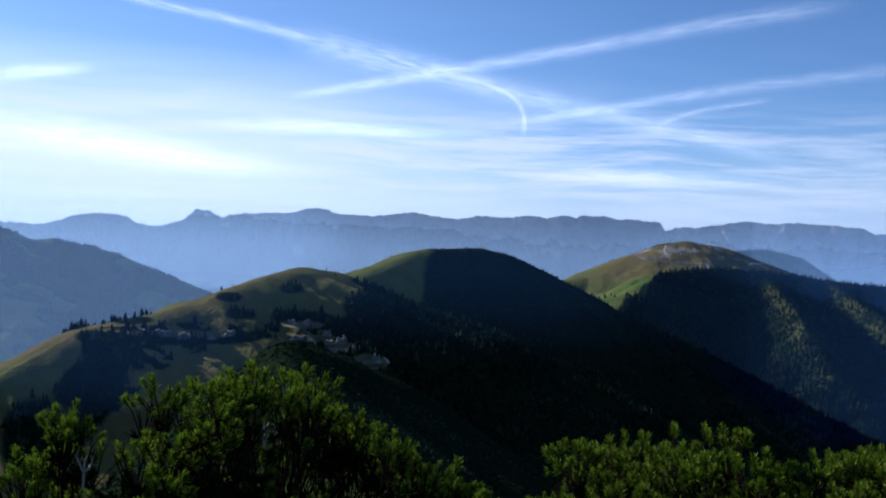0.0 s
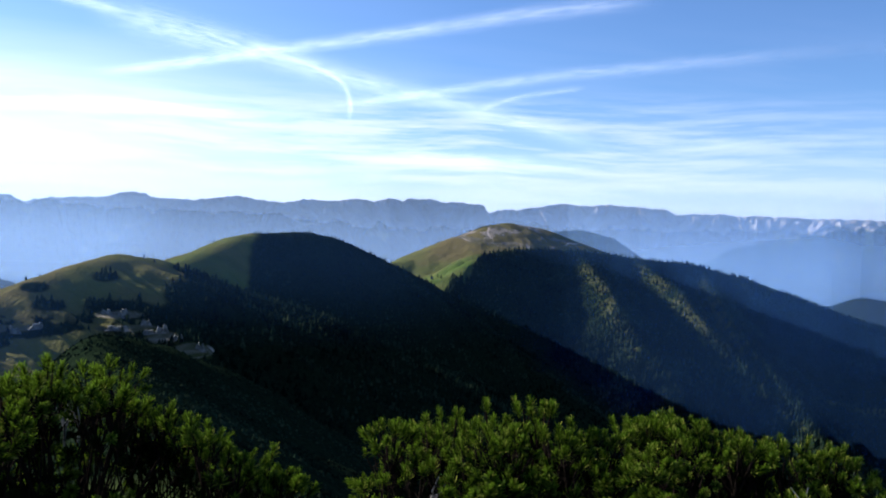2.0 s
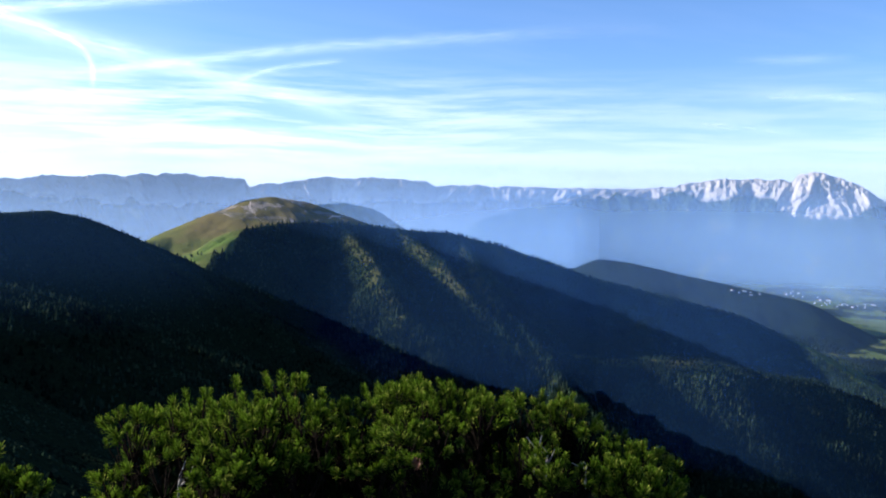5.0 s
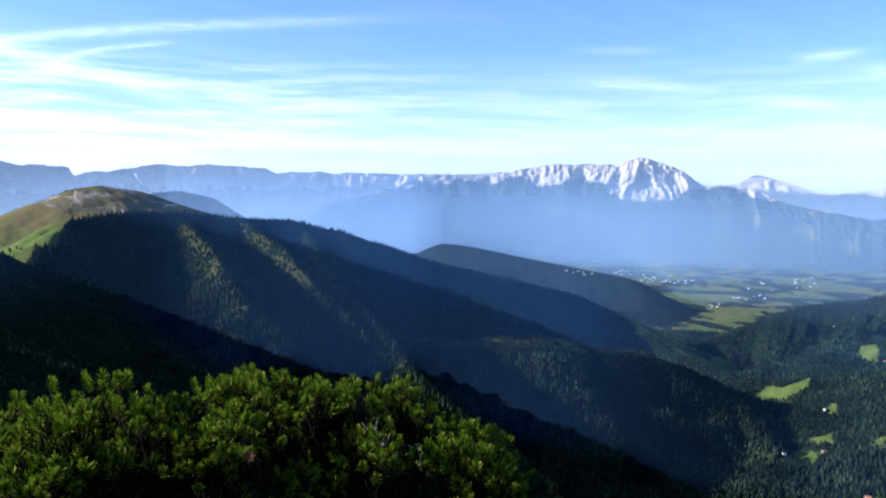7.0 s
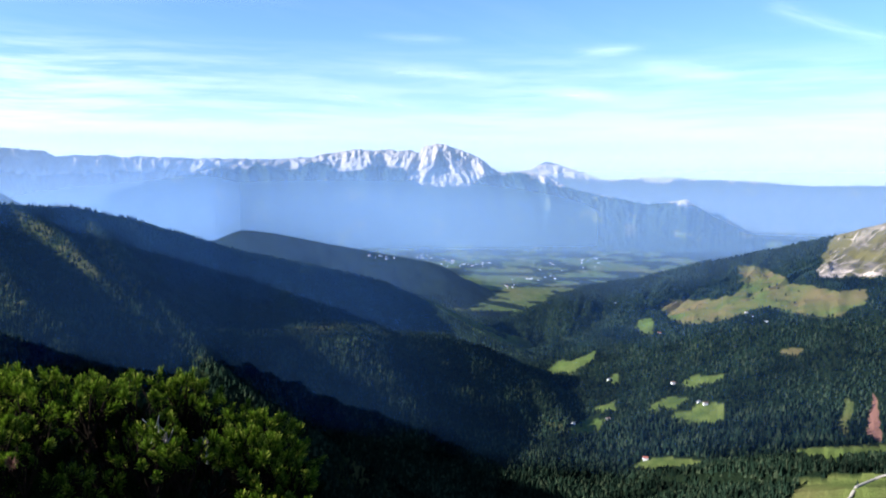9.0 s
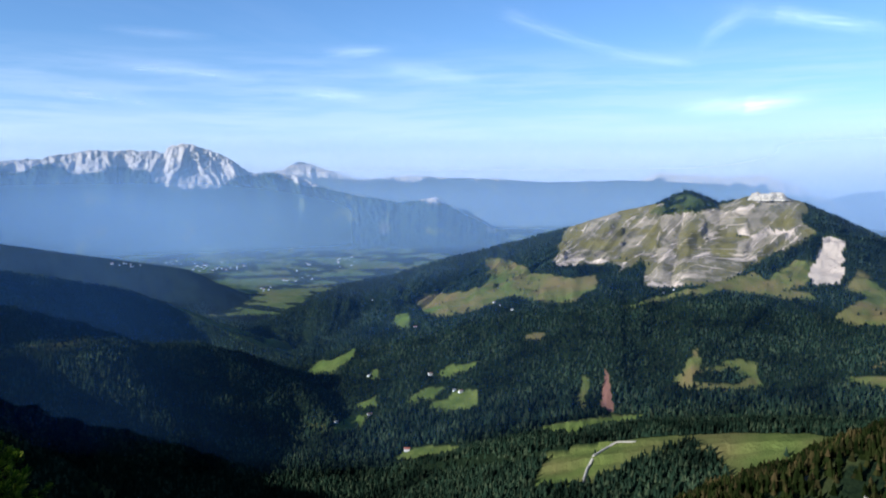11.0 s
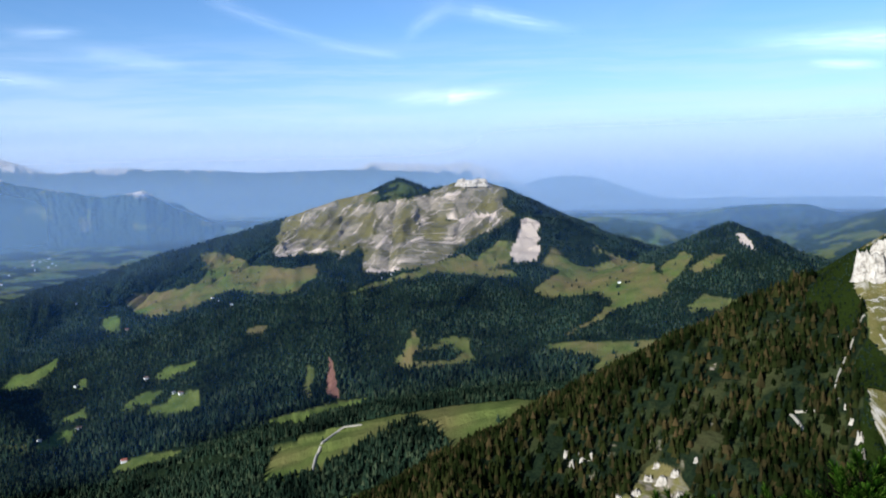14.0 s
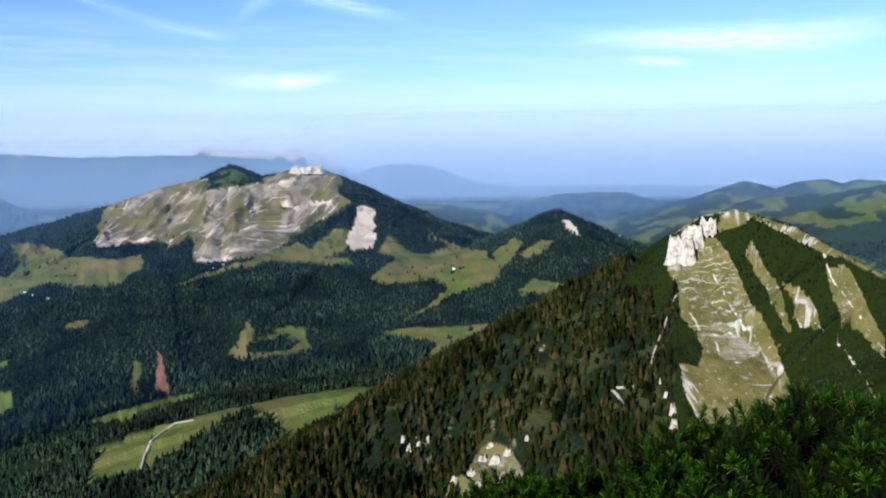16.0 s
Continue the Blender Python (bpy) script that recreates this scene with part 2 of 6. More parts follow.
def value_noise(x, y):
    xi, yi = np.floor(x).astype(np.int64), np.floor(y).astype(np.int64)
    u, v = x - xi, y - yi
    u, v = u * u * u * (u * (6 * u - 15) + 10), v * v * v * (v * (6 * v - 15) + 10)
    a, b = TABLE[xi & 255, yi & 255], TABLE[(xi + 1) & 255, yi & 255]
    c, d = TABLE[xi & 255, (yi + 1) & 255], TABLE[(xi + 1) & 255, (yi + 1) & 255]
    return (a + (b - a) * u) * (1 - v) + (c + (d - c) * u) * v


def fbm(x, y, octaves=5, ridged=False):
    total, amp, norm = 0.0, 1.0, 0.0
    for i in range(octaves):
        k = value_noise(x * 2**i + 17.3 * i, y * 2**i - 9.1 * i)
        total, norm = total + amp * ((1 - np.abs(2 * k - 1)) if ridged else k), norm + amp
        amp *= 0.5
    return total / norm


def smooth(a, b, x):
    t = np.clip((x - a) / (b - a), 0, 1)
    return t * t * (3 - 2 * t)


# ---- the land ----
def at(bearing, rise, d):
    """The place at a bearing, an angle above the eye's level and a distance over ground."""
    b = radians(bearing)
    return d * math.sin(b), d * math.cos(b), EYE + d * math.tan(radians(rise))


def level(points, d):
    return [(b, r, d) for b, r in points]


# ridge lines: bearing, rise, distance; slopes of the right-hand and left-hand flank as (steep, how far, then)
# right-hand as one walks along the line; spurs: (height, spacing along the ridge, slant); rough: height of the small relief
MOUNTAINS = {
    "summit_ridge": dict(line=[(170, -5, 90), (180, 0, 12), (0, -18.0, 5), (-8, -18.0, 22), (-8.5, -14.0, 90), (-9.5, -9.6, 200), (-10.6, -7.55, 290), (-8.2, -7.84, 330), (-5.1, -8.68, 360), (-2, -10.43, 400), (2, -15, 430)],
                         right=(0.62, 300, 0.5), left=(1.0, 300, 0.6), spurs=(10, 60, 0.3), rough=5, crest=6),
    "near_saddle_ridge": dict(line=[(178, -4, 30), (162, -9, 120), (156, -11, 230), (150, -11.5, 380), (136, -11.5, 620), (129, -9.3, 720), (125.8, -7.83, 760), (123, -6.42, 780), (120.4, -4.92, 820), (118.4, -4.25, 840), (117, -3.91, 850), (115.3, -4.29, 850), (113.4, -5.5, 850)],
                              right=(0.7, 400, 0.5), left=(0.95, 170, 0.5), spurs=(20, 46, 0.3), rough=11, crest=5),
    "forest_ridge": dict(line=[(113.4, -5.5, 850), (112.8, -6.7, 850), (110, -7.8, 840), (107.7, -9.3, 830), (104.7, -10.9, 810), (101.6, -12.6, 790), (98.5, -14.8, 760), (94.5, -16.6, 730), (90.6, -18.8, 700), (88.2, -21.0, 660), (84, -25, 620)],
                         right=(0.6, 300, 0.5), left=(0.62, 250, 0.5), spurs=(9, 60, 0.2), rough=5, crest=8),
    "pasture_hill": dict(line=[(-32, -14.5, 640), (-27.3, -12.07, 660), (-25.2, -9.82, 680), (-22.7, -7.46, 700), (-22.2, -6.87, 700), (-19.1, -6.03, 740), (-16.7, -5.26, 770), (-14.2, -4.35, 800), (-11.4, -3.25, 850), (-9.2, -2.57, 900), (-7.7, -2.73, 930), (-6, -3.31, 980), (-5.8, -3.3, 1050)],
                         right=(0.36, 260, 0.5), left=(0.5, 300, 0.4), spurs=(24, 70, 0.2), rough=13, crest=20),
    "dark_dome": dict(line=[(-5.8, -3.15, 1050), (-1.7, -1.13, 1200), (-0.5, -0.89, 1220), (2.5, -0.74, 1250), (3.7, -0.95, 1260), (5.6, -1.93, 1300), (8.3, -3.11, 1350), (10.2, -4.13, 1400), (12.1, -5.32, 1420), (14.4, -6.27, 1450), (18, -9.5, 1480), (24, -14, 1400)],
                      right=(0.62, 400, 0.5), left=(0.45, 300, 0.4), spurs=(14, 120, 0.3), rough=7, crest=25),
    "dome_spur": dict(line=[(-1.0, -0.95, 1210), (-1.3, -2.4, 1150), (-1.6, -4.0, 1080), (-1.2, -7, 960), (0.5, -12, 820)],
                      right=(0.35, 250, 0.4), left=(0.75, 300, 0.5), spurs=(6, 90, 0.2), rough=5, crest=8),
    "summit_dome": dict(line=[(8.3, -2.62, 1900), (10.5, -2.12, 1950), (13, -0.6, 2050), (15.1, 0.24, 2100), (16, 0.4, 2120), (17.9, 0.12, 2150), (20, -0.6, 2150), (21.6, -1.16, 2150), (23.5, -1.7, 2100)],
                        right=(0.4, 300, 0.4), left=(0.5, 300, 0.4), spurs=(6, 120, 0.2), rough=6, crest=30),
    "shadow_ridge": dict(line=[(11, -7, 1450), (12.2, -5.5, 1500), (13.4, -4.12, 1560), (13.8, -2.42, 1640), (14.3, -1.76, 1700), (17.3, -1.3, 1800), (20.4, -1.3, 1850), (24.7, -1.66, 1950), (27.8, -1.81, 2000), (30.9, -2.53, 2000), (33.2, -3.45, 2000), (37, -4.52, 2050), (42.2, -5.68, 2100), (47, -6.75, 2200), (50.2, -8.02, 2200), (54.1, -10.26, 2000), (58.4, -12.04, 1900)],
                         right=(0.6, 700, 0.5), left=(0.35, 300, 0.4), spurs=(115, 190, 0.5), rough=14, crest=12),
    "wooded_spur": dict(line=[(20.4, -1.55, 1850), (21.4, -2.1, 1760), (22.8, -3.6, 1620), (23.7, -5.45, 1480), (25.1, -7.35, 1390), (27.0, -9.3, 1330), (29.6, -11.9, 1290), (34, -16, 1240), (41, -21, 1180)],
                        right=(0.75, 300, 0.5), left=(0.85, 300, 0.6), spurs=(16, 70, 0.3), rough=12, crest=3),
    "middle_spur": dict(line=[(24.2, -1.66, 1940), (25.2, -2.15, 1850), (27.4, -3.65, 1690), (29.0, -5.55, 1570), (30.7, -7.45, 1480), (33, -10, 1380), (36, -13, 1280)],
                        right=(0.75, 300, 0.5), left=(0.85, 300, 0.6), spurs=(16, 70, 0.3), rough=12, crest=3),
    "outer_spur": dict(line=[(28.6, -2.3, 1990), (30.0, -4.2, 1780), (31.1, -5.95, 1630), (32.6, -7.85, 1500), (34.6, -10.1, 1380), (36.5, -12.7, 1270), (41, -15.8, 1200), (47, -19.5, 1130)],
                       right=(0.7, 300, 0.5), left=(0.8, 300, 0.6), spurs=(14, 70, 0.3), rough=12, crest=3),
    "lower_spur": dict(line=[(31, -8.6, 1700), (33.8, -9.5, 1600), (38.8, -9.9, 1560), (44.6, -9.68, 1560), (48.7, -10.3, 1600), (51.3, -10.37, 1650), (53.9, -11.14, 1680), (57.5, -13.39, 1620), (59.9, -15.9, 1480)],
                       right=(0.55, 400, 0.5), left=(0.5, 300, 0.4), spurs=(24, 130, 0.3), rough=10, crest=14),
    "low_hill": dict(line=level([(32, -4.7), (34.9, -4.1), (36.4, -4.0), (38.2, -3.37), (40, -3.53), (43, -4.14), (46, -4.7), (50, -5.4)], 2860),
                     right=(0.5, 300, 0.5), left=(0.5, 300, 0.5), spurs=(12, 150, 0.2), rough=8, crest=30),
    "rocky_peak": dict(line=[(56, -9.2, 2300), (60.9, -6.94, 2400), (64.6, -6.3, 2450), (68.1, -5.24, 2450), (71.5, -4.46, 2450), (76.2, -3.2, 2450), (79.9, -2.0, 2450), (82.2, -1.5, 2450), (84, -0.72, 2450), (86, -1.5, 2440), (86.9, -1.35, 2430), (87.7, -1.1, 2420), (90.0, -1.15, 2420), (90.6, -1.35, 2420), (92.1, -2.35, 2420), (94.1, -3.5, 2400), (97, -4.8, 2350), (100.5, -6.2, 2250)],
                       right=(0.47, 330, 0.29), left=(0.6, 300, 0.4), spurs=(22, 60, 0.6), rough=9, jag=5, crest=4, folds=(10, 120)),
    "wooded_knoll": dict(line=[(99, -6.9, 2150), (101.6, -6.22, 2050), (103.2, -5.08, 2000), (105.6, -4.06, 2000), (107.3, -4.89, 2000), (109.2, -6.01, 2050), (112, -7.3, 2100)],
                         right=(0.45, 220, 0.26), left=(0.5, 300, 0.4), spurs=(8, 110, 0.2), rough=6, crest=14),
    "meadow_shoulder": dict(line=[(98, -14.9, 1000), (94.5, -16.0, 1000), (88, -16.8, 1030), (83, -17.7, 1060), (78, -19.4, 1090), (74, -22, 1090)],
                            right=(0.2, 250, 0.4), left=(0.3, 200, 0.35), spurs=(4, 120, 0.2), rough=3, crest=40),
    "left_mountain": dict(line=[(-48, 1.5, 2500), (-36, 0.8, 2500), (-30, -0.1, 2500), (-27.6, -0.83, 2500), (-26.6, -1.47, 2500), (-24.7, -1.29, 2520), (-22.9, -1.67, 2500), (-21.3, -2.14, 2500), (-19.2, -3.15, 2500), (-17.1, -3.99, 2500), (-13, -5.2, 2500), (-8, -7, 2500)],
                          right=(0.42, 500, 0.3), left=(0.45, 300, 0.4), spurs=(30, 200, 0.3), rough=12, jag=8, crest=16),
    "foothill": dict(line=level([(91, -4.5), (94.5, -3.69), (97.1, -3.5), (98.8, -3.67), (100.6, -3.95), (102.4, -4.4), (106, -5)], 3500),
                     right=(0.35, 200, 0.3), left=(0.4, 300, 0.4), spurs=(10, 120, 0.2), rough=6, crest=20),
    "broad_foothill": dict(line=level([(98.8, -4.3), (101.3, -3.95), (103.6, -3.37), (105.8, -2.95), (108.4, -2.82), (110.2, -2.86), (111.2, -3.15), (112.3, -3.6), (113.7, -4.1), (116, -4.6)], 3950),
                           right=(0.35, 200, 0.3), left=(0.4, 300, 0.4), spurs=(10, 120, 0.2), rough=6, crest=20),
    "chain_of_hills": dict(line=level([(110, -4.9), (112.8, -4.49), (114.6, -3.38), (116.3, -2.64), (117.6, -2.12), (118.3, -2.28), (119.2, -2.81), (120.2, -2.73), (121.0, -2.1), (122.2, -1.99), (123.2, -2.37), (124.1, -2.02), (125.6, -2.1), (132, -1.6), (140, -1.4)], 3600),
                           right=(0.35, 200, 0.3), left=(0.4, 300, 0.4), spurs=(14, 120, 0.2), rough=8, jag=6, crest=14),
    "pasture_foothill": dict(line=level([(113.5, -4.6), (115.3, -4.0), (117.0, -3.83), (118.4, -3.24), (120.3, -2.98), (122.9, -2.85), (125.6, -2.3), (132, -2), (142, -2)], 3100),
                             right=(0.35, 300, 0.3), left=(0.4, 300, 0.4), spurs=(14, 120, 0.2), rough=8, crest=20),
}
FLOOR = ((0, -470), (1500, -450), (2000, -428), (2600, -395), (3000, -365), (3500, -330), (4000, -300), (4400, -265), (4850, -200))


def flank(d, steep, far, then):
    """The drop at a distance from the crest: steep first, gentler after."""
    return np.where(d < far, steep * d, steep * far + then * (d - far)) - (steep - then) * 0.12 * far * np.exp(-((d - far) / (0.35 * far)) ** 2)


def mountain_height(spec, x, y):
    pts = [at(*p) for p in spec["line"]]
    best, nearest = np.full(x.shape, -9e9), np.full(x.shape, 9e9)
    run, side_d = np.zeros(x.shape), np.zeros(x.shape)
    s0 = 0.0
    for (ax, ay, az), (bx, by, bz) in zip(pts, pts[1:]):
        ex, ey = bx - ax, by - ay
        length = math.hypot(ex, ey)
        t = np.clip(((x - ax) * ex + (y - ay) * ey) / length**2, 0, 1)
        dx, dy = x - ax - t * ex, y - ay - t * ey
        d = np.hypot(dx, dy)
        right = (ex * (y - ay) - ey * (x - ax)) < 0
        soft = np.sqrt(d * d + spec["crest"] ** 2) - spec["crest"]
        h = az + t * (bz - az) - np.where(right, flank(soft, *spec["right"]), flank(soft, *spec["left"]))
        best = np.maximum(best, h)
        closer = d < nearest
        nearest = np.where(closer, d, nearest)
        run = np.where(closer, s0 + t * length, run)
        side_d = np.where(closer, np.where(right, d, -d), side_d)
        s0 += length
    d = np.abs(side_d)
    high, gap, slant = spec["spurs"]
    wander = 0.6 * gap * (fbm(x / (3 * gap), y / (3 * gap), 3) - 0.5)
    ribs = fbm((run + slant * side_d + wander) / gap + 31, d / (6 * gap) + len(spec["line"]), 4, ridged=True)
    best = best + high * (ribs - 0.72) * 2.2 * smooth(0.0, 1.6 * gap, d) * (1 - smooth(3 * gap, 7 * gap, d))
    grain = max(spec["rough"] * 7, 30)
    best = best + spec["rough"] * (fbm(x / grain, y / grain, 5) - 0.5) * (0.35 + 1.3 * smooth(0, 80, d))
    if "folds" in spec:
        deep, apart = spec["folds"]
        best = best + deep * (fbm((run + wander) / apart + 9, d / (5 * apart), 4, ridged=True) - 0.65) * 2 * smooth(apart, 3 * apart, d)
    jag = spec.get("jag", 0)
    if jag:
        best = best + jag * (fbm(run / 55 + 7, run * 0 + high, 5, ridged=True) - 0.6) * np.exp(-d / 70)
    return best, run, side_d


def land(x, y):
    """Height, which mountain, and the run along its crest and the signed way down from it."""
    r = np.hypot(x, y)
    z = np.interp(r, [p[0] for p in FLOOR], [p[1] for p in FLOOR]) + 14 * (fbm(x / 260, y / 260, 4) - 0.5)
    owner = np.full(x.shape, -1)
    run, down = x * 0.7 + y * 0.7, np.full(x.shape, 200.0)
    for i, spec in enumerate(MOUNTAINS.values()):
        line = np.array([at(*p)[:2] for p in spec["line"]])
        mid = 0.5 * (line.min(axis=0) + line.max(axis=0))
        k = np.nonzero(np.hypot(x - mid[0], y - mid[1]) < np.hypot(*(line - mid).T).max() + 1500)
        h, s, d = mountain_height(spec, x[k], y[k])
        over = h > z[k]
        k = tuple(axis[over] for axis in k)
        z[k], owner[k], run[k], down[k] = h[over], i, s[over], d[over]
    # the trodden top on which the camera stands
    top = -0.2 * np.maximum(r - 1.3, 0) - 0.5 * np.maximum(r - 5.5, 0)
    near = r < 12
    z = np.where(near & (top > z), top, np.where(near, np.minimum(z, np.maximum(top, z - 20)), z))
    return z, owner, run, down


# a polar net round the summit: fine over the panorama, coarse behind
bearings = np.radians(np.concatenate([np.arange(-34, 56, 0.14), np.arange(56, 129, 0.11), np.arange(129, 326, 3.0)]))
rings = np.concatenate([[0.01, 0.3, 0.7], np.geomspace(1.2, 60, 16), np.geomspace(64, 400, 26), np.arange(406, 600, 7.0), np.arange(600, 880, 2.4), np.arange(880, 1500, 7.0), np.arange(1500, 2700, 9.0), np.arange(2700, 3200, 16.0), np.arange(3200, 4860, 36.0)])
NB, NR = len(bearings), len(rings)
RR, BB = np.meshgrid(rings, bearings, indexing="ij")
GX, GY = RR * np.sin(BB), RR * np.cos(BB)
GZ, OWNER, RUN, SIDE = land(GX, GY)
DOWN = np.abs(SIDE)
BEARING = np.degrees(BB)
RISE = np.degrees(np.arctan2(GZ - EYE, RR))
PEAKS = list(MOUNTAINS)


def patch(bearing, rise, wide, high, ragged=0.5):
    """1 inside a ragged oval clearing at a bearing and dip, seen from the summit."""
    q = ((BEARING - bearing) / wide) ** 2 + ((RISE - rise) / high) ** 2
    return smooth(1.15, 0.85, np.sqrt(q) + ragged * (fbm(GX / 60, GY / 60, 4) - 0.5) * 1.6)


def owned(*names):
    return np.isin(OWNER, [PEAKS.index(k) for k in names])


fray_b, fray_r = (2 * fbm(GX / 33 + k, GY / 33 - k, 4) - 1 for k in (3.0, 40.0))


def area(outline, ragged=0.35):
    """1 inside an outline of (bearing, dip) laid on the land, its edge frayed."""
    b, r = BEARING + ragged * fray_b, RISE + 0.45 * ragged * fray_r
    inside = np.zeros(GX.shape, dtype=bool)
    for (b0, r0), (b1, r1) in zip(outline, outline[1:] + outline[:1]):
        if r0 != r1:
            inside ^= ((r0 > r) != (r1 > r)) & (b < b0 + (r - r0) * (b1 - b0) / (r1 - r0))
    return inside.astype(float)


def areas(outlines, ragged=0.35):
    return np.maximum.reduce([area(o, ragged) for o in outlines])


# the open face of the near peak reaches down beside the spruce slope
PEAK_FACE = [(112.8, -7.3), (113.1, -8.4), (113.6, -9.5), (113.8, -10.9), (112.9, -13), (113.5, -14.5), (113.4, -16), (113.2, -18.5), (117, -21), (131, -21), (131, -5), (116, -5)]
open_face = (area(PEAK_FACE, 0.25) > 0.5) & (RR > 420) & (RR < 900)
OWNER = np.where(open_face & owned("forest_ridge"), PEAKS.index("near_saddle_ridge"), OWNER)
SIDE = np.where(open_face, -DOWN, SIDE)
blot = fbm(GX / 120 + 50, GY / 120, 5)
FOREST, BARE, DRY, SOIL = (np.zeros(GX.shape) for _ in range(4))
# share of wood on the right-hand and on the left-hand flank; shaded flanks get full wood to darken them
WOODY = {"summit_ridge": (1.0, 1.0), "near_saddle_ridge": (0.6, 0.5), "forest_ridge": (0.97, 0.93), "pasture_hill": (0.58, 0.5), "dark_dome": (1.0, 0.3), "dome_spur": (0.15, 1.0),
         "summit_dome": (0.25, 0.25), "shadow_ridge": (1.0, 0.2), "wooded_spur": (1.0, 1.0), "middle_spur": (1.0, 1.0), "outer_spur": (1.0, 1.0), "lower_spur": (1.0, 1.0), "low_hill": (1.0, 1.0), "rocky_peak": (1.0, 1.0),
         "wooded_knoll": (0.9, 0.9), "meadow_shoulder": (1.0, 1.0), "left_mountain": (0.72, 0.5)}
for name, shares in WOODY.items():
    for share, k in zip(shares, (owned(name) & (SIDE >= 0), owned(name) & (SIDE < 0))):
        cut = 0.5 + 0.75 * (0.5 - share)
        FOREST[k] = 1.0 if share == 1.0 else smooth(cut - 0.03, cut + 0.03, blot[k])
far = (RR > 2700) & (OWNER >= 0) & ~owned("low_hill", "left_mountain")
FOREST = np.where(far, smooth(0.24, 0.32, blot), FOREST)
FOREST = np.where(OWNER < 0, np.where(RR > 2900, smooth(0.44, 0.5, blot), 1.0), FOREST)
FOREST = np.where(owned("chain_of_hills", "pasture_foothill", "broad_foothill", "foothill"), smooth(0.57, 0.52, fbm(GX / 75 + 2, GY / 75, 4)), FOREST)
farmland = (OWNER < 0) & (RR > 2500) & (RR < 3650) & (BEARING > 43) & (BEARING < 66)
FOREST = np.where(farmland, smooth(0.5, 0.54, fbm((BEARING + 4 * RISE) / 1.5 + 5, RISE / 0.24, 4)), FOREST)
# clearings and pastures: outlines in bearing and dip
WEST_PASTURE = [(66.0, -7.92), (66.7, -7.68), (69.8, -7.46), (71.0, -6.80), (70.8, -5.32), (72.0, -5.27), (74.2, -6.23), (76.8, -6.65), (78.1, -6.40), (78.2, -7.16), (77.1, -7.87), (75.6, -8.35), (74.1, -8.09), (72.7, -7.82), (71.9, -8.15), (71.4, -8.48), (70.1, -8.76), (68.3, -9.18), (66.9, -9.18), (66.1, -8.64)]
STRIP_PASTURE = [(79.7, -8.62), (81.3, -7.96), (83.6, -7.36), (86.8, -6.41), (88.2, -6.02), (89.4, -6.88), (91.3, -7.07), (92.4, -7.54), (89.7, -7.50), (86.8, -7.14), (83.6, -7.66), (81.2, -8.27)]
EAST_PASTURE = [(92.8, -8.68), (93.6, -7.93), (94.7, -7.18), (93.6, -6.79), (94.0, -5.84), (94.7, -5.85), (95.5, -6.80), (97.0, -7.00), (98.4, -6.44), (97.3, -5.49), (96.4, -5.30), (98.1, -6.06), (99.2, -6.44), (100.8, -6.73), (101.2, -7.36), (101.7, -6.43), (102.8, -5.87), (103.3, -6.05), (102.8, -7.16), (101.9, -7.91), (101.7, -8.65), (101.0, -9.03), (99.5, -9.42), (98.1, -9.99), (96.9, -10.75), (95.0, -11.70), (95.4, -11.32), (97.3, -10.00), (98.4, -9.24), (97.3, -8.69), (95.1, -8.88), (93.5, -8.88)]
KNOLL_PASTURE = [(103.2, -6.97), (104.4, -6.12), (105.6, -6.21), (104.9, -6.58), (103.9, -7.14), (103.3, -7.15)]
LOW_PASTURE = [(103.0, -9.54), (103.9, -8.61), (106.0, -8.84), (107.7, -8.86), (109.0, -8.29), (109.8, -7.73), (109.4, -8.45), (107.4, -9.23), (106.0, -9.74), (104.2, -9.51), (103.4, -9.71)]
TERRACE = [(93.5, -12.16), (95.0, -11.96), (98.8, -11.84), (102.8, -11.55), (102.8, -12.10), (101.4, -12.88), (99.9, -13.47), (98.0, -13.77), (96.5, -13.92), (97.3, -13.16), (95.4, -12.63), (94.3, -12.38)]
RING = [(83.0, -13.02), (84.2, -12.31), (84.8, -10.82), (85.1, -11.58), (85.0, -12.34), (86.2, -11.80), (87.3, -11.45), (88.5, -11.66), (88.5, -13.17), (87.3, -13.52), (85.3, -13.66), (83.8, -13.35)]
RING_WOOD = [(84.4, -12.77), (85.8, -12.17), (87.3, -12.02), (87.9, -12.60), (87.3, -13.07), (85.0, -13.16)]
UNDERCLIFF = [(88.7, -6.68), (89.7, -7.06), (91.2, -6.68), (91.9, -5.19), (90.6, -5.11), (89.3, -5.93)]
OLIVE_STRIP = [(77.3, -12.93), (77.8, -13.15), (77.5, -15.16), (76.9, -15.12)]
GREEN_MEADOW = [(74.4, -16.50), (75.6, -16.13), (77.9, -15.74), (80.2, -15.43), (81.9, -15.22), (81.0, -15.73), (79.4, -16.12), (76.7, -16.93), (74.6, -16.95)]
FARM_MEADOWS = [[(58.7, -12.69), (59.4, -11.94), (60.5, -11.91), (61.8, -11.22), (61.9, -11.92), (60.9, -12.31), (60.3, -12.90)], [(62.5, -13.19), (63.3, -12.67), (63.5, -13.31)], [(61.9, -14.99), (63.2, -14.25), (63.2, -15.00), (62.2, -15.21)]]
MILL_MEADOWS = [[(60.0, -16.72), (60.5, -16.14), (61.5, -15.62), (62.5, -15.59), (62.3, -16.41), (61.1, -16.73)], [(67.2, -13.03), (68.5, -12.44), (70.3, -12.17), (70.1, -12.58), (68.4, -13.22)], [(65.1, -14.83), (66.7, -13.86), (68.1, -13.83), (67.0, -14.60), (65.7, -14.91)]]
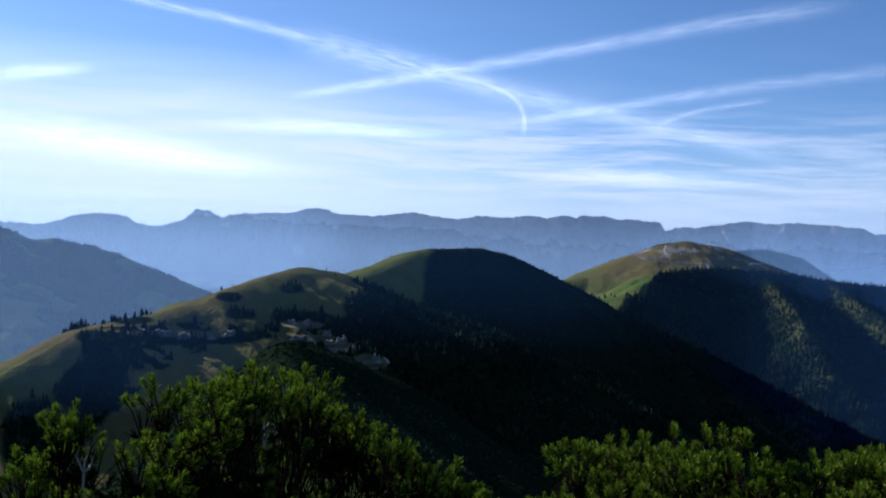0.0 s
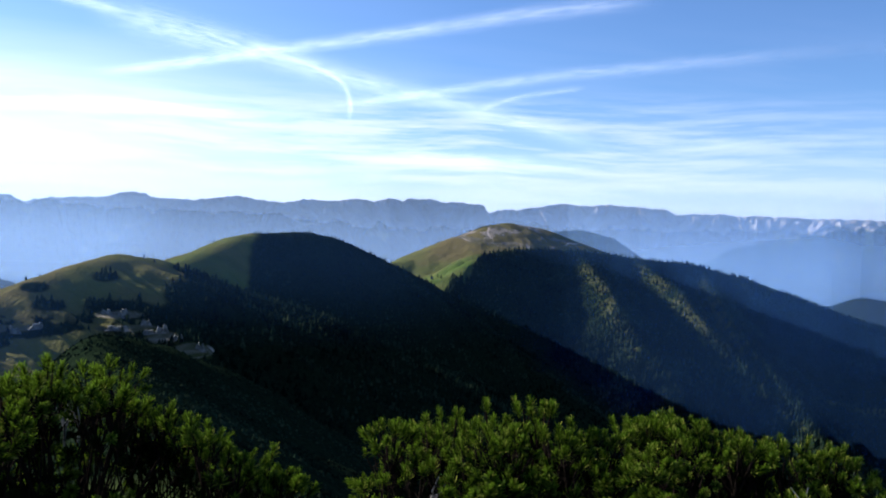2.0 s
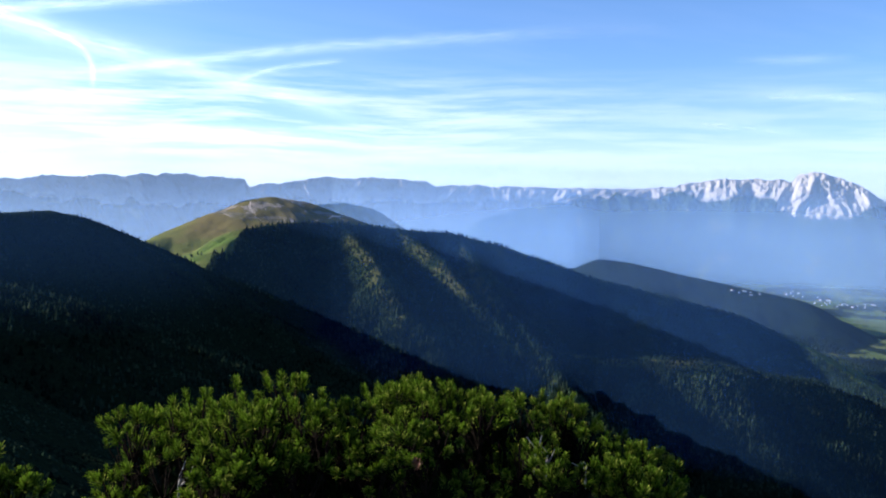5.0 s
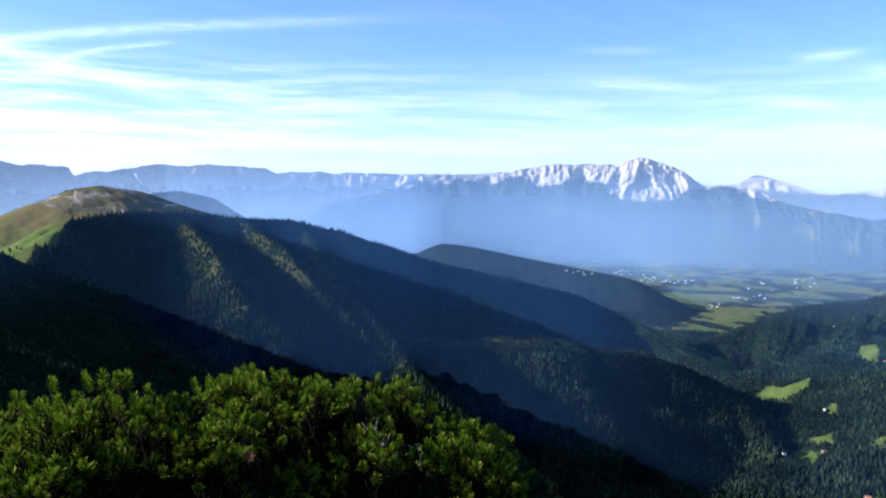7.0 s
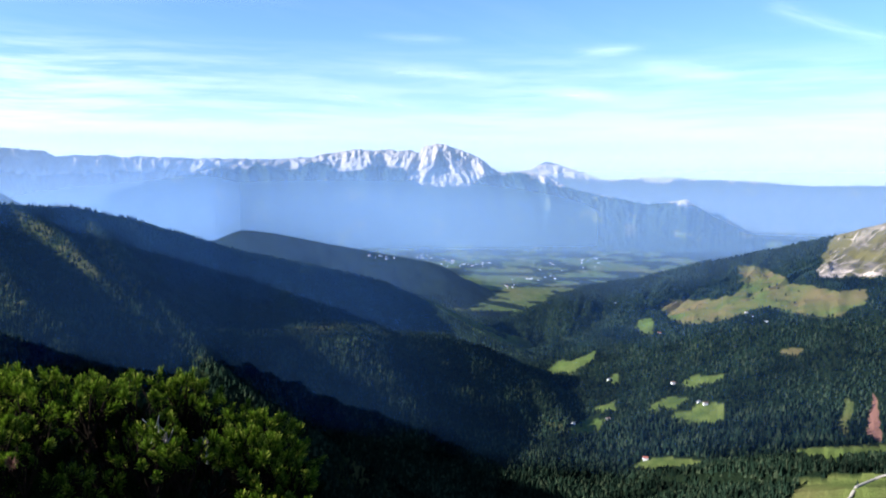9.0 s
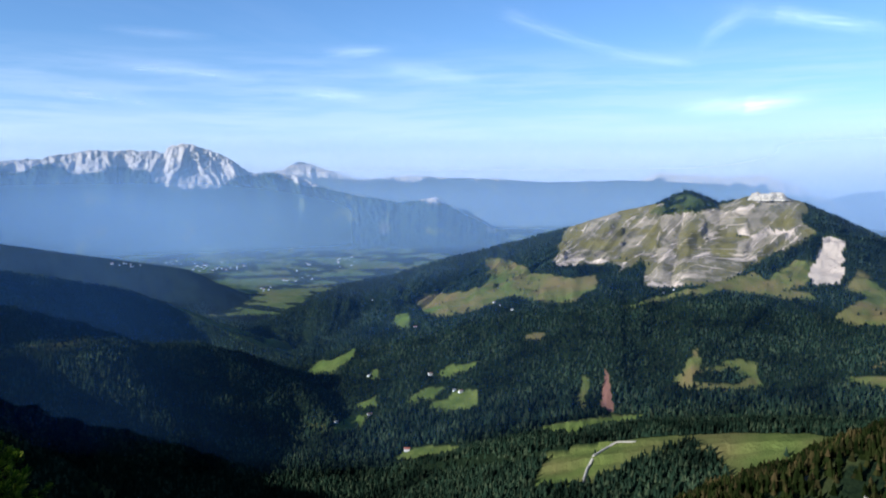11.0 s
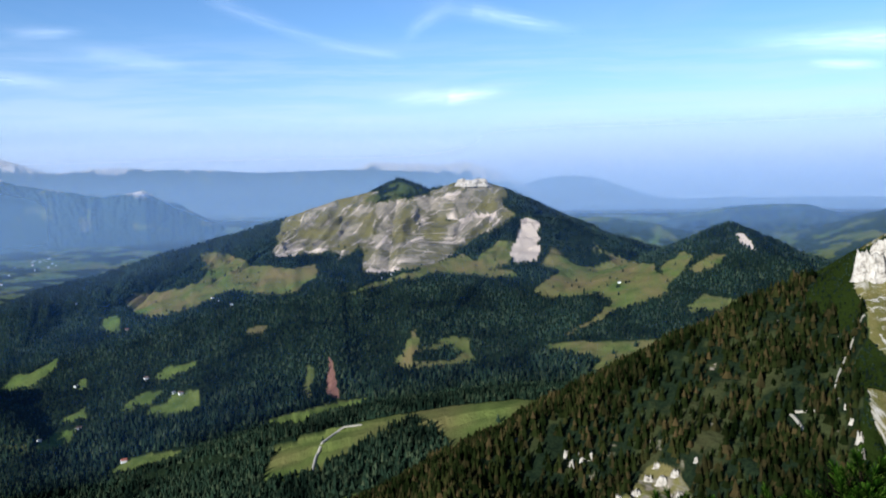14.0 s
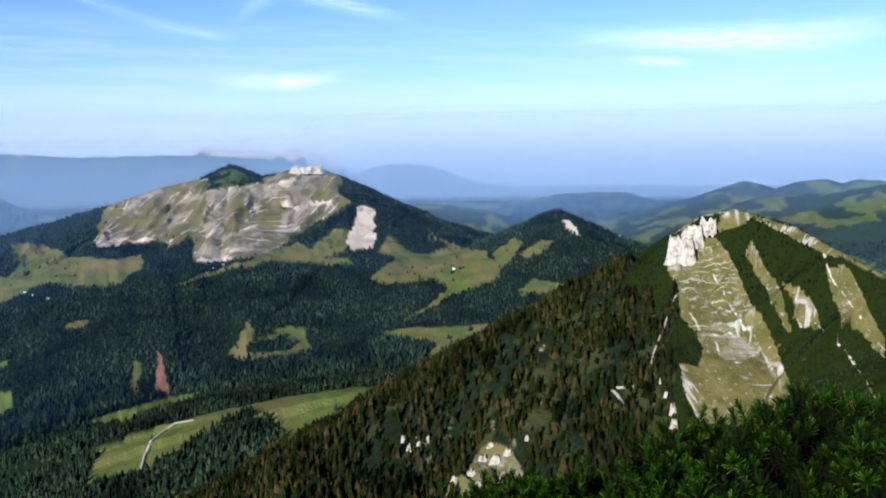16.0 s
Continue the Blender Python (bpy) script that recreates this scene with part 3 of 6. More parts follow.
HAMLET_MEADOWS = [[(66.6, -15.08), (68.0, -14.71), (68.7, -14.08), (70.2, -14.04), (70.3, -14.95), (69.4, -15.56), (67.9, -15.66)], [(64.1, -18.54), (65.4, -17.87), (67.1, -17.69), (69.4, -17.79), (68.5, -18.28), (66.4, -18.69), (64.6, -18.78)], [(64.5, -9.74), (64.7, -9.06), (65.6, -8.89), (65.6, -9.96), (65.0, -9.97)]]
SHOULDER_MEADOW = [(74.0, -20.16), (74.8, -18.40), (76.3, -17.81), (79.0, -17.20), (82.5, -16.72), (86.6, -16.19), (90.7, -15.80), (94.8, -15.60), (93.1, -16.72), (91.1, -18.19), (89.3, -19.09), (88.9, -20.16), (87.1, -20.21), (86.4, -17.95), (84.1, -16.96), (82.5, -18.18), (80.1, -18.78), (78.1, -19.80), (75.4, -20.23)]
LOWER_MEADOW = [(77.6, -21.88), (80.8, -21.39), (83.2, -20.90), (86.5, -20.05), (88.5, -20.23), (87.1, -20.92), (83.9, -22.24)]
CLUMP = [(78.1, -19.91), (80.9, -18.47), (83.3, -17.30), (84.5, -16.98), (86.4, -17.77), (86.8, -19.05), (86.3, -20.12), (83.2, -20.73), (80.0, -21.34), (77.7, -21.64)]
RED_SOIL = [(78.9, -12.54), (79.2, -13.04), (79.4, -14.72), (79.5, -15.28), (78.7, -15.24), (78.7, -14.31)]
BROWN_SOIL = [(73.2, -10.82), (73.8, -10.30), (74.8, -10.18), (74.6, -10.80)]
FACE = [(75.4, -5.43), (75.7, -4.60), (76.4, -2.7), (79.1, -1.95), (81.6, -1.4), (84.1, -2.17), (85.8, -1.82), (86.7, -1.38), (87.7, -0.46), (90.1, -0.51), (91.2, -1.90), (90.8, -2.76), (91.9, -3.22), (90.8, -4.06), (88.9, -5.07), (87.1, -6.23), (85.7, -6.75), (84.0, -7.04), (82.1, -7.13), (81.2, -7.01), (81.6, -5.87), (81.0, -5.28), (80.4, -5.85), (79.6, -6.21), (79.8, -5.64), (79.1, -5.52), (77.9, -5.72), (76.9, -5.70), (75.8, -5.82)]
SCRUB_TOP = [(81.6, -2.13), (83.0, -1.31), (83.9, -0.88), (85.2, -1.43), (86.0, -1.67), (84.1, -2.09), (82.6, -2.30)]
FACE_SCREE = [[(75.7, -5.74), (76.4, -4.62), (76.8, -5.20), (77.9, -4.96), (79.1, -5.44), (77.9, -5.68), (76.9, -5.70)], [(81.4, -6.93), (82.5, -5.88), (83.7, -6.28), (85.2, -5.72), (87.1, -4.98), (88.9, -4.43), (87.4, -5.74), (85.7, -6.67), (83.6, -7.04)], [(87.1, -3.09), (90.1, -3.05), (90.8, -3.39), (89.0, -3.60), (87.1, -3.50)]]
SCARS = [[(92.2, -3.55), (93.0, -3.52), (93.5, -3.89), (93.3, -5.19), (93.3, -6.48), (91.5, -6.60), (91.4, -5.86), (92.0, -4.82)], [(105.9, -4.58), (106.3, -4.65), (107.1, -5.47), (107.5, -5.83), (106.6, -5.66)]]
SCREE = [(13.4, -0.77, 1.0, 0.23), (16.3, -1.10, 1.9, 0.27), (15.5, -0.11, 0.7, 0.23), (-8.2, -7.28, 4.2, 0.31), (-3.2, -8.24, 1.4, 0.54), (-7.1, -6.49, 1.5, 0.38)]
# the near peak: open turf between dark pine scrub, and lines of scree down it
PEAK_TURF = [[(112.8, -7.34), (114.7, -7.22), (114.9, -5.82), (116.0, -5.73), (116.6, -6.44), (117.3, -7.87), (118.0, -9.64), (118.9, -10.67), (119.5, -12.05), (120.9, -15.09), (120.3, -16.19), (118.4, -17.58), (115.2, -17.68), (114.1, -15.62), (113.7, -13.84), (115.0, -14.13), (115.3, -13.03), (114.6, -11.80), (113.8, -10.91), (113.6, -9.46), (113.1, -8.36)], [(115.9, -5.00), (116.2, -4.38), (117.0, -3.83), (118.2, -4.32), (117.6, -4.98), (116.2, -5.36)]]
SIDE_TURF = [[(119.9, -8.48), (120.7, -9.50), (120.6, -10.57), (121.3, -11.23), (122.4, -11.14), (121.9, -9.44), (120.8, -8.44)], [(122.6, -7.48), (123.7, -7.25), (124.7, -8.92), (125.2, -10.25), (126.0, -11.54), (126.0, -12.71), (124.8, -11.30), (123.8, -10.69), (123.1, -9.36)], [(118.0, -4.43), (120.4, -5.10), (122.4, -6.09), (124.2, -6.89), (122.4, -6.68), (120.4, -5.63)], [(118.1, -5.86), (118.6, -6.75), (119.7, -8.49), (120.6, -11.62), (120.1, -11.30), (118.9, -8.89), (117.8, -6.77)]]
SCREE_LINES = [[(115.6, -7.93), (116.8, -9.70), (117.2, -10.58), (118.3, -11.78), (118.8, -12.81), (119.7, -14.15), (120.8, -15.27)], [(114.4, -10.71), (115.0, -11.77), (116.2, -12.15), (117.2, -11.91), (117.9, -11.55)], [(116.0, -12.27), (116.6, -13.67), (117.6, -13.67), (119.0, -12.62), (120.1, -12.36)], [(121.0, -9.67), (121.0, -10.72), (121.3, -11.57)], [(121.1, -10.36), (122.4, -11.14), (123.9, -12.40), (125.6, -15.10)], [(112.6, -15.17), (113.2, -16.04), (113.6, -17.09), (113.4, -18.16)], [(122.3, -6.55), (122.9, -7.98), (124.9, -10.78), (126.0, -12.21)]]


def union(ovals, ragged=0.5):
    total = np.zeros(GX.shape)
    for oval in ovals:
        total = np.maximum(total, patch(*oval, ragged))
    return total


pasture = areas([WEST_PASTURE, STRIP_PASTURE, EAST_PASTURE, KNOLL_PASTURE, LOW_PASTURE, TERRACE, UNDERCLIFF], 0.4)
pasture = np.maximum(pasture, 0.8 * area(OLIVE_STRIP)) * (RR > 1000)
pasture = np.maximum(pasture, area(RING, 0.5) * (1 - area(RING_WOOD, 0.5)) * (RR > 1000))
pasture = np.maximum(pasture, union([(-26.9, -6.07, 1.7, 1.34), (-27.0, -7.42, 1.5, 0.61)], 1.1) * owned("left_mountain"))
meadow = areas([GREEN_MEADOW] + FARM_MEADOWS + MILL_MEADOWS + HAMLET_MEADOWS, 0.22) * (RR > 900)
shoulder = areas([SHOULDER_MEADOW, LOWER_MEADOW], 0.25) * (1 - area(CLUMP, 0.3)) * (RR > 700) * ~owned("forest_ridge", "near_saddle_ridge")
FOREST *= (1 - pasture) * (1 - meadow) * (1 - shoulder)
FOREST = np.where((RR > 700) & (RR < 1400) & (shoulder < 0.5) & (meadow < 0.5) & (pasture < 0.5) & (BEARING > 60) & ~owned("forest_ridge", "near_saddle_ridge"), 1.0, FOREST)
# the dome's sunlit end stays grass, up to where its shade begins
FOREST *= 1 - owned("dark_dome") * smooth(-1.0, -1.5, BEARING + 2 * (blot - 0.5))
DRY = np.clip(1.5 * (fbm(GX / 70 - 20, GY / 70, 4) - 0.4), 0, 0.7)
DRY = np.clip(DRY + pasture * (0.3 + 1.4 * (fbm(GX / 30 + 8, GY / 30, 4) - 0.48)), 0, 1) * (1 - 0.9 * meadow) + 0.1 * shoulder
SOIL = np.maximum(area(RED_SOIL, 0.15), 0.35 * area(BROWN_SOIL, 0.3)) * (RR > 1000)
FOREST *= 1 - np.maximum(area(RED_SOIL, 0.15), area(BROWN_SOIL, 0.3)) * (RR > 1000)
# the limestone face: bounded below by a ragged edge, broken by grass ledges
face = owned("rocky_peak") * area(FACE, 0.3) * (1 - area(SCRUB_TOP, 0.5))
FOREST *= 1 - face
FOREST *= 1 - 0.6 * area(SCRUB_TOP, 0.5) * (fray_b > -0.1) * owned("rocky_peak")
scree = union(SCREE, 0.7)
BARE = np.maximum(face * np.clip(0.49 + 1.3 * (fbm(GX / 45, GY / 45, 4) - 0.4), 0.32, 0.74), scree * 0.62 * owned("summit_dome", "pasture_hill"))
BARE = np.maximum(BARE, areas(FACE_SCREE, 0.6) * face * np.clip(0.75 + 0.6 * fray_r, 0.5, 0.95))
BARE = np.maximum(BARE, areas(SCARS, 0.3) * owned("rocky_peak", "wooded_knoll") * 0.97)
FOREST *= 1 - 0.8 * scree * (RR < 2700)
FOREST *= 1 - areas(SCARS, 0.3) * (RR > 1500)
# the near peak: turf with rock bands, dwarf pine in the gullies
near_face = owned("near_saddle_ridge") & (SIDE < 0)
turf = np.maximum(areas(PEAK_TURF, 0.22), areas(SIDE_TURF, 0.35))
BARE = np.where(near_face, np.clip(union([(115.4, -8.4, 2.2, 1.9), (116.4, -9.9, 1.6, 0.9)], 0.8), 0, 0.6), BARE)
DRY = np.where(near_face | owned("forest_ridge"), np.clip(DRY + 0.3, 0, 0.85), DRY)
flecks = 0.6 * smooth(0.79, 0.82, fbm(GX / 16, GY / 16, 3)) * owned("forest_ridge")
BARE = np.maximum(BARE, flecks)
FOREST *= 1 - BARE

SCRUB = [(-22.6, -10.2, 1.7, 1.6), (-21.3, -8.4, 2.0, 1.1), (-22.2, -7.4, 1.4, 0.5), (-17.5, -7.5, 3.4, 0.32), (-25.4, -13.4, 1.8, 2.0), (-13.9, -4.6, 0.9, 0.35), (-13.2, -5.8, 1.0, 0.35), (-9.9, -4.0, 1.2, 0.4),
         (-9.0, -5.9, 2.4, 0.6), (-6.5, -7.3, 1.6, 0.9), (-20, -6.3, 1.2, 0.25), (-4.5, -6.3, 2.6, 3.2), (-2.5, -9, 3, 3)]
hill = owned("pasture_hill")
# tree belts under the rock bands
BELTS = [[(-22.7, -7.11), (-19.8, -6.68), (-11.6, -6.43), (-10.8, -7.34), (-14.1, -7.59), (-16.6, -8.34), (-19.3, -10.65), (-20.9, -12.35), (-23.4, -14.27), (-26.3, -14.09), (-24.2, -10.87), (-22.7, -8.85)], [(-9.8, -6.01), (-6.8, -5.73), (-5.2, -7.18), (-2.1, -8.57), (-0.5, -10.74), (-5.1, -10.54), (-8.9, -8.04)]]
belts = areas(BELTS, 0.9) * (fbm(GX / 14, GY / 14, 3) > 0.42)
# right of about -6 degrees, wood stands in for the slope's black shade
FOREST = np.where(hill, np.maximum(np.maximum(union(SCRUB, 0.9), belts), smooth(-6.8, -5.2, BEARING + 2.5 * (blot - 0.5)) * smooth(-4.0, -4.8, RISE)), FOREST)
# wood laid up to the shadow's edge, to paint the shaded slopes dark
FOREST = np.where((BEARING > 4) & (BEARING < 50) & (RISE < -3.4) & (RR < 2600) & ((owned("summit_dome", "shadow_ridge") & (BEARING > 12.3 + 2 * (blot - 0.5))) | owned("dark_dome") | (OWNER < 0)), 1.0, FOREST)
BARE = np.where(hill, 0.6 * union([(-16.8, -7.15, 3.2, 0.22), (-9.0, -6.35, 1.5, 0.3), (-6.6, -7.75, 1.2, 0.5), (-8.4, -7.25, 2.0, 0.3), (-4.4, -8.6, 1.3, 0.5), (-19.5, -7.05, 0.8, 0.2)], 1.1), BARE)
FOREST *= 1 - 0.8 * hill * BARE
DRY = np.where(hill, np.clip(DRY + 0.45, 0, 0.95), DRY)
# brown turf on the rib crests, painting the strips that catch the sun
lit_crest_turf = owned("wooded_spur", "middle_spur", "outer_spur", "lower_spur") * smooth(26, 6, np.abs(SIDE - 8 - 14 * (fbm(RUN / 40, RUN * 0 + 1.7, 3) - 0.5))) * smooth(0.36, 0.5, fbm(GX / 20, GY / 20, 4)) * smooth(0.42, 0.5, fbm(RUN / 150, RUN * 0 + 3.3, 3))
FOREST *= 1 - 0.45 * lit_crest_turf
DRY = np.maximum(DRY, 0.55 * lit_crest_turf)
# the broad summit: tired olive turf with pale broken rock round its top
DRY = np.where(owned("summit_dome", "dome_spur"), np.clip(DRY + 0.3 + 0.5 * smooth(-3.0, -0.5, RISE), 0, 0.95), DRY)
BARE = np.maximum(BARE, owned("summit_dome") * smooth(-2.0, -0.4, RISE) * 0.75 * smooth(0.5, 0.6, fbm(GX / 28 + 4, GY / 28, 4)))
# scree lines down the near peak, and scrub where there is no turf
lines = np.zeros(GX.shape)
for row in SCREE_LINES:
    for (b0, r0), (b1, r1) in zip(row, row[1:]):
        t = np.clip(((BEARING + 0.25 * fray_b - b0) * (b1 - b0) + (RISE - r0) * (r1 - r0)) / ((b1 - b0) ** 2 + (r1 - r0) ** 2), 0, 1)
        off = np.hypot(BEARING + 0.25 * fray_b - b0 - t * (b1 - b0), RISE + 0.15 * fray_r - r0 - t * (r1 - r0))
        lines = np.maximum(lines, smooth(0.15, 0.02, off))
lines *= near_face * np.clip(0.62 + 1.9 * (fbm(GX / 5, GY / 5, 4) - 0.5), 0, 1)
FOREST = np.where(near_face, (1 - turf) * smooth(0, 8, DOWN) * (1 - lines), FOREST)
SOIL = np.maximum(SOIL, lines)
# a broken slab of turf and limestone among the spruces
SLAB = [(97.3, -22.9), (99.4, -21.0), (101.2, -19.4), (102.6, -20.0), (103.2, -21.5), (102.4, -23.0)]
slab = area(SLAB, 0.5) * owned("forest_ridge", "near_saddle_ridge", "meadow_shoulder") * (RR < 900)
FOREST *= 1 - slab
BARE = np.maximum(BARE, slab * np.clip(0.3 + 1.5 * (fbm(GX / 5, GY / 5, 3) - 0.45), 0, 0.7))
DRY = np.maximum(DRY, 0.55 * slab)
TREES = FOREST.copy()
FOREST = np.where(RR < 30, 0.25 + 0.4 * smooth(0.45, 0.6, fbm(GX / 3, GY / 3, 4)), FOREST)
FOREST = np.where(owned("forest_ridge") & (slab < 0.5), (0.3 * FOREST + 0.69) * (1 - 0.22 * smooth(0.52, 0.62, fbm(GX / 28 + 9, GY / 28, 4))), FOREST)
DRY = np.where(face > 0.5, 0.75, DRY)

# mesh pieces, one for each mountain, that meet edge to edge
corner = np.arange(NR * NB).reshape(NR, NB)
nxt = np.roll(corner, -1, axis=1)
quads = np.stack([corner[:-1], nxt[:-1], nxt[1:], corner[1:]], -1)[:, :, ::-1].reshape(-1, 4)
quad_owner = OWNER[:-1].reshape(-1)
XYZ = np.stack([GX, GY, GZ], -1).reshape(-1, 3)
COVER = np.stack([FOREST, BARE, DRY, SOIL], -1).reshape(-1, 4)
FALL = np.stack([RUN / 100, DOWN / 100], -1).reshape(-1, 2)


def land_piece(name, faces, mat, label, category):
    used, flat = np.unique(faces, return_inverse=True)
    flat = flat.reshape(-1).astype(np.int32)
    mesh = bpy.data.meshes.new(name)
    mesh.vertices.add(len(used))
    mesh.vertices.foreach_set("co", XYZ[used].astype(np.float32).ravel())
    mesh.loops.add(len(flat))
    mesh.loops.foreach_set("vertex_index", flat)
    mesh.polygons.add(len(faces))
    mesh.polygons.foreach_set("loop_start", np.arange(0, len(flat), 4, dtype=np.int32))
    mesh.polygons.foreach_set("use_smooth", np.ones(len(faces), dtype=bool))
    mesh.update(calc_edges=True)
    mesh.attributes.new("cover", "FLOAT_COLOR", "POINT").data.foreach_set("color", COVER[used].astype(np.float32).ravel())
    uv = mesh.uv_layers.new(name="fall")
    uv.data.foreach_set("uv", FALL[used][flat].astype(np.float32).ravel())
    mesh.materials.append(mat)
    return tagged(new(name, mesh), label, category, kind="structure")


# ---- the far ranges ----
def far_range(name, label, crest, dist, foot, deep, jag, ribs, rock, seed, step=0.075, rows=54):
    """A mountain wall: crest points (bearing, rise), the depth of its front, the height of its ribs, and how far down bare rock reaches."""
    pts = np.array(crest)
    b = np.arange(pts[0, 0], pts[-1, 0] + step, step)
    along = np.radians(b) * dist
    rise = np.interp(b, pts[:, 0], pts[:, 1])
    rise = 0.5 * rise + 0.25 * (np.interp(b - 0.12, pts[:, 0], pts[:, 1]) + np.interp(b + 0.12, pts[:, 0], pts[:, 1]))
    crag_ = jag * (fbm(along / 26 + seed, along * 0 + seed, 4, ridged=True) - 0.62)
    top = EYE + dist * np.tan(np.radians(rise)) + crag_
    u = np.linspace(0, 1, rows) ** 1.15
    z = top[:, None] + (foot - top[:, None]) * u[None]
    A, U = np.meshgrid(along, u, indexing="ij")
    fall_ = top[:, None] - z
    wander = 45 * (fbm(A / 140 + seed, z / 120, 3) - 0.5) + fall_ * 1.5 * (fbm(A / 260 + seed, z * 0 + seed, 2) - 0.5)
    big = fbm((A + wander) / 105 + seed, z / 260 + seed, 3, ridged=True)
    small = fbm((A + 1.4 * wander) / 40 + 5 + seed, z / 75, 4, ridged=True)
    grain = fbm(A / 14 + seed, z / 11, 4)
    out = (ribs * 2.2 * (big - 0.6) + 0.75 * ribs * (small - 0.6)) * smooth(0, 0.1, U) * (1 - 0.8 * smooth(0.3, 0.85, U)) + 0.5 * ribs * (grain - 0.5)
    d = dist - deep * U**1.25 - out * smooth(1.0, 0.85, U)
    d = np.maximum(d, dist - deep - 20)
    z = z + 0.1 * ribs * (grain - 0.5) * smooth(0, 0.05, U)
    d, z = np.c_[np.full(len(b), dist + 90.0), d], np.c_[top - 60, z]
    B = np.radians(b)[:, None]
    xyz = np.stack([d * np.sin(B), d * np.cos(B), z], -1).reshape(-1, 3)
    idx = np.arange(d.size).reshape(d.shape)
    faces = np.stack([idx[:-1, :-1], idx[:-1, 1:], idx[1:, 1:], idx[1:, :-1]], -1).reshape(-1, 4)
    mesh = bpy.data.meshes.new(name)
    mesh.from_pydata(xyz.tolist(), [], faces.tolist())
    mesh.polygons.foreach_set("use_smooth", np.ones(len(faces), dtype=bool))
    low = np.interp(b, [p[0] for p in rock], [p[1] for p in rock])[:, None]
    dip = np.degrees(np.arctan2(z - EYE, d))
    A2 = np.c_[A[:, :1], A]
    bare = smooth(-0.25, 0.2, dip - low + 1.1 * (fbm(A2 / 60 + seed, z / 70, 4) - 0.5))
    wood = smooth(0.22, 0.3, fbm(A2 / 80 - seed, z / 60, 4))
    meadow_ = np.clip(1.4 * fbm(A2 / 50 + 3, z / 30, 3) - 0.3, 0, 1)
    cover = np.stack([wood, bare, meadow_, 0 * wood], -1)
    mesh.attributes.new("cover", "FLOAT_COLOR", "POINT").data.foreach_set("color", cover.astype(np.float32).ravel())
    fall = np.stack([A2 / 100, (z - z.max()) / -100], -1).reshape(-1, 2)
    mesh.uv_layers.new(name="fall").data.foreach_set("uv", fall[faces.ravel()].astype(np.float32).ravel())
    mesh.materials.append(far_mat)
    mesh.update()
    return tagged(new(name, mesh), label, "mountain", kind="structure")


SOUTH = [(-48, 0.3), (-36, 0.2), (-27.1, -0.4), (-25.4, -0.45), (-23.3, 0.3), (-21.4, 0.45), (-20.5, 0.32), (-20.0, -0.1), (-18.8, -0.3), (-18.3, -0.09), (-17.2, 0.18), (-16.3, 1.02), (-15.6, 0.98), (-14.8, 0.55), (-13.6, 0.86), (-11.9, 0.97), (-10.1, 1.06), (-9.1, 1.47), (-8.0, 1.45), (-7.3, 1.17), (-4.7, 1.12), (-3.9, 1.23), (-2.1, 1.5),
         (-1.0, 1.3), (0.9, 1.17), (2.4, 1.48), (4.3, 1.42), (6.0, 1.64), (6.9, 1.48), (7.7, 1.71), (8.9, 1.66), (9.5, 1.83), (10.0, 1.7), (10.7, 1.84), (11.6, 1.6), (12.9, 1.66), (13.6, 1.55), (14.3, 1.62), (14.6, 1.05), (16.5, 0.2), (18, -0.8)]
GLACIER = [(12.5, 0.8), (14.5, 0.93), (15.7, 1.35), (16.4, 1.25), (17.5, 1.47), (19.0, 1.7), (19.8, 1.85), (20.6, 1.7), (22.6, 1.85), (23.6, 1.78), (25.0, 1.72), (26.4, 1.62), (26.9, 1.3), (28.0, 1.43), (29.0, 1.38), (29.8, 1.5), (30.6, 1.3), (31.9, 1.4), (33.1, 1.37), (34.9, 1.33), (38.1, 1.35), (39.9, 1.36), (42.1, 1.5), (45, 1.2)]
MASSIF = [(27, -2.4), (30, -0.9), (33, -0.1), (36, 0.6), (38.5, 1.05), (42.1, 1.42), (42.7, 1.49), (43.5, 1.74), (44.8, 1.92), (45.9, 2.08), (46.5, 1.97), (47.6, 2.12), (48.5, 1.97), (49.4, 2.04), (49.8, 1.8), (50.1, 2.3), (50.7, 2.45), (51.4, 2.48), (52.3, 2.2), (53.2, 1.92), (53.9, 1.5), (54.6, 1.05), (55.3, 0.6),
          (56.0, 0.62), (57.4, 0.6), (58.4, 0.4), (59.3, -0.1), (60.4, -0.55), (61.7, -0.8), (63.0, -1.05), (64.9, -1.42), (66.3, -1.3), (67.5, -1.07), (68.5, -1.75), (70.0, -2.5), (71.1, -3.07), (74, -4.2)]
WEST = [(54.5, 0.2), (55.7, 0.45), (57.4, 0.89), (58.4, 1.38), (59.4, 1.1), (60.7, 0.65), (61.8, 0.25), (62.3, 0.12), (64.2, 0.29), (65.7, 0.37), (67.9, 0.22), (70.1, 0.17), (71.6, 0.14), (73.1, -0.02), (75.4, -0.15), (77.7, -0.06), (81, -0.1), (84, -0.3)]
RISER = [(67.5, -3.4), (69.3, -2.7), (70.0, -1.98), (73.1, -1.1), (75.0, -0.42), (77.7, -0.18), (79.2, -0.05), (81.5, -0.1), (84, -0.2), (87, -0.6), (91, -1.5), (95, -3.0)]
TABLE_ = [(79, -0.9), (80.7, -0.2), (81.8, 0.28), (82.2, 0.43), (83.4, 0.3), (85.3, 0.23), (86.7, 0.08), (88.2, 0.27), (89.0, 0.15), (90.1, -0.25), (90.8, -0.41), (91.3, -0.88), (92.1, -1.1), (93.3, -1.86), (94.0, -2.4), (95.1, -2.95), (97, -3.6)]
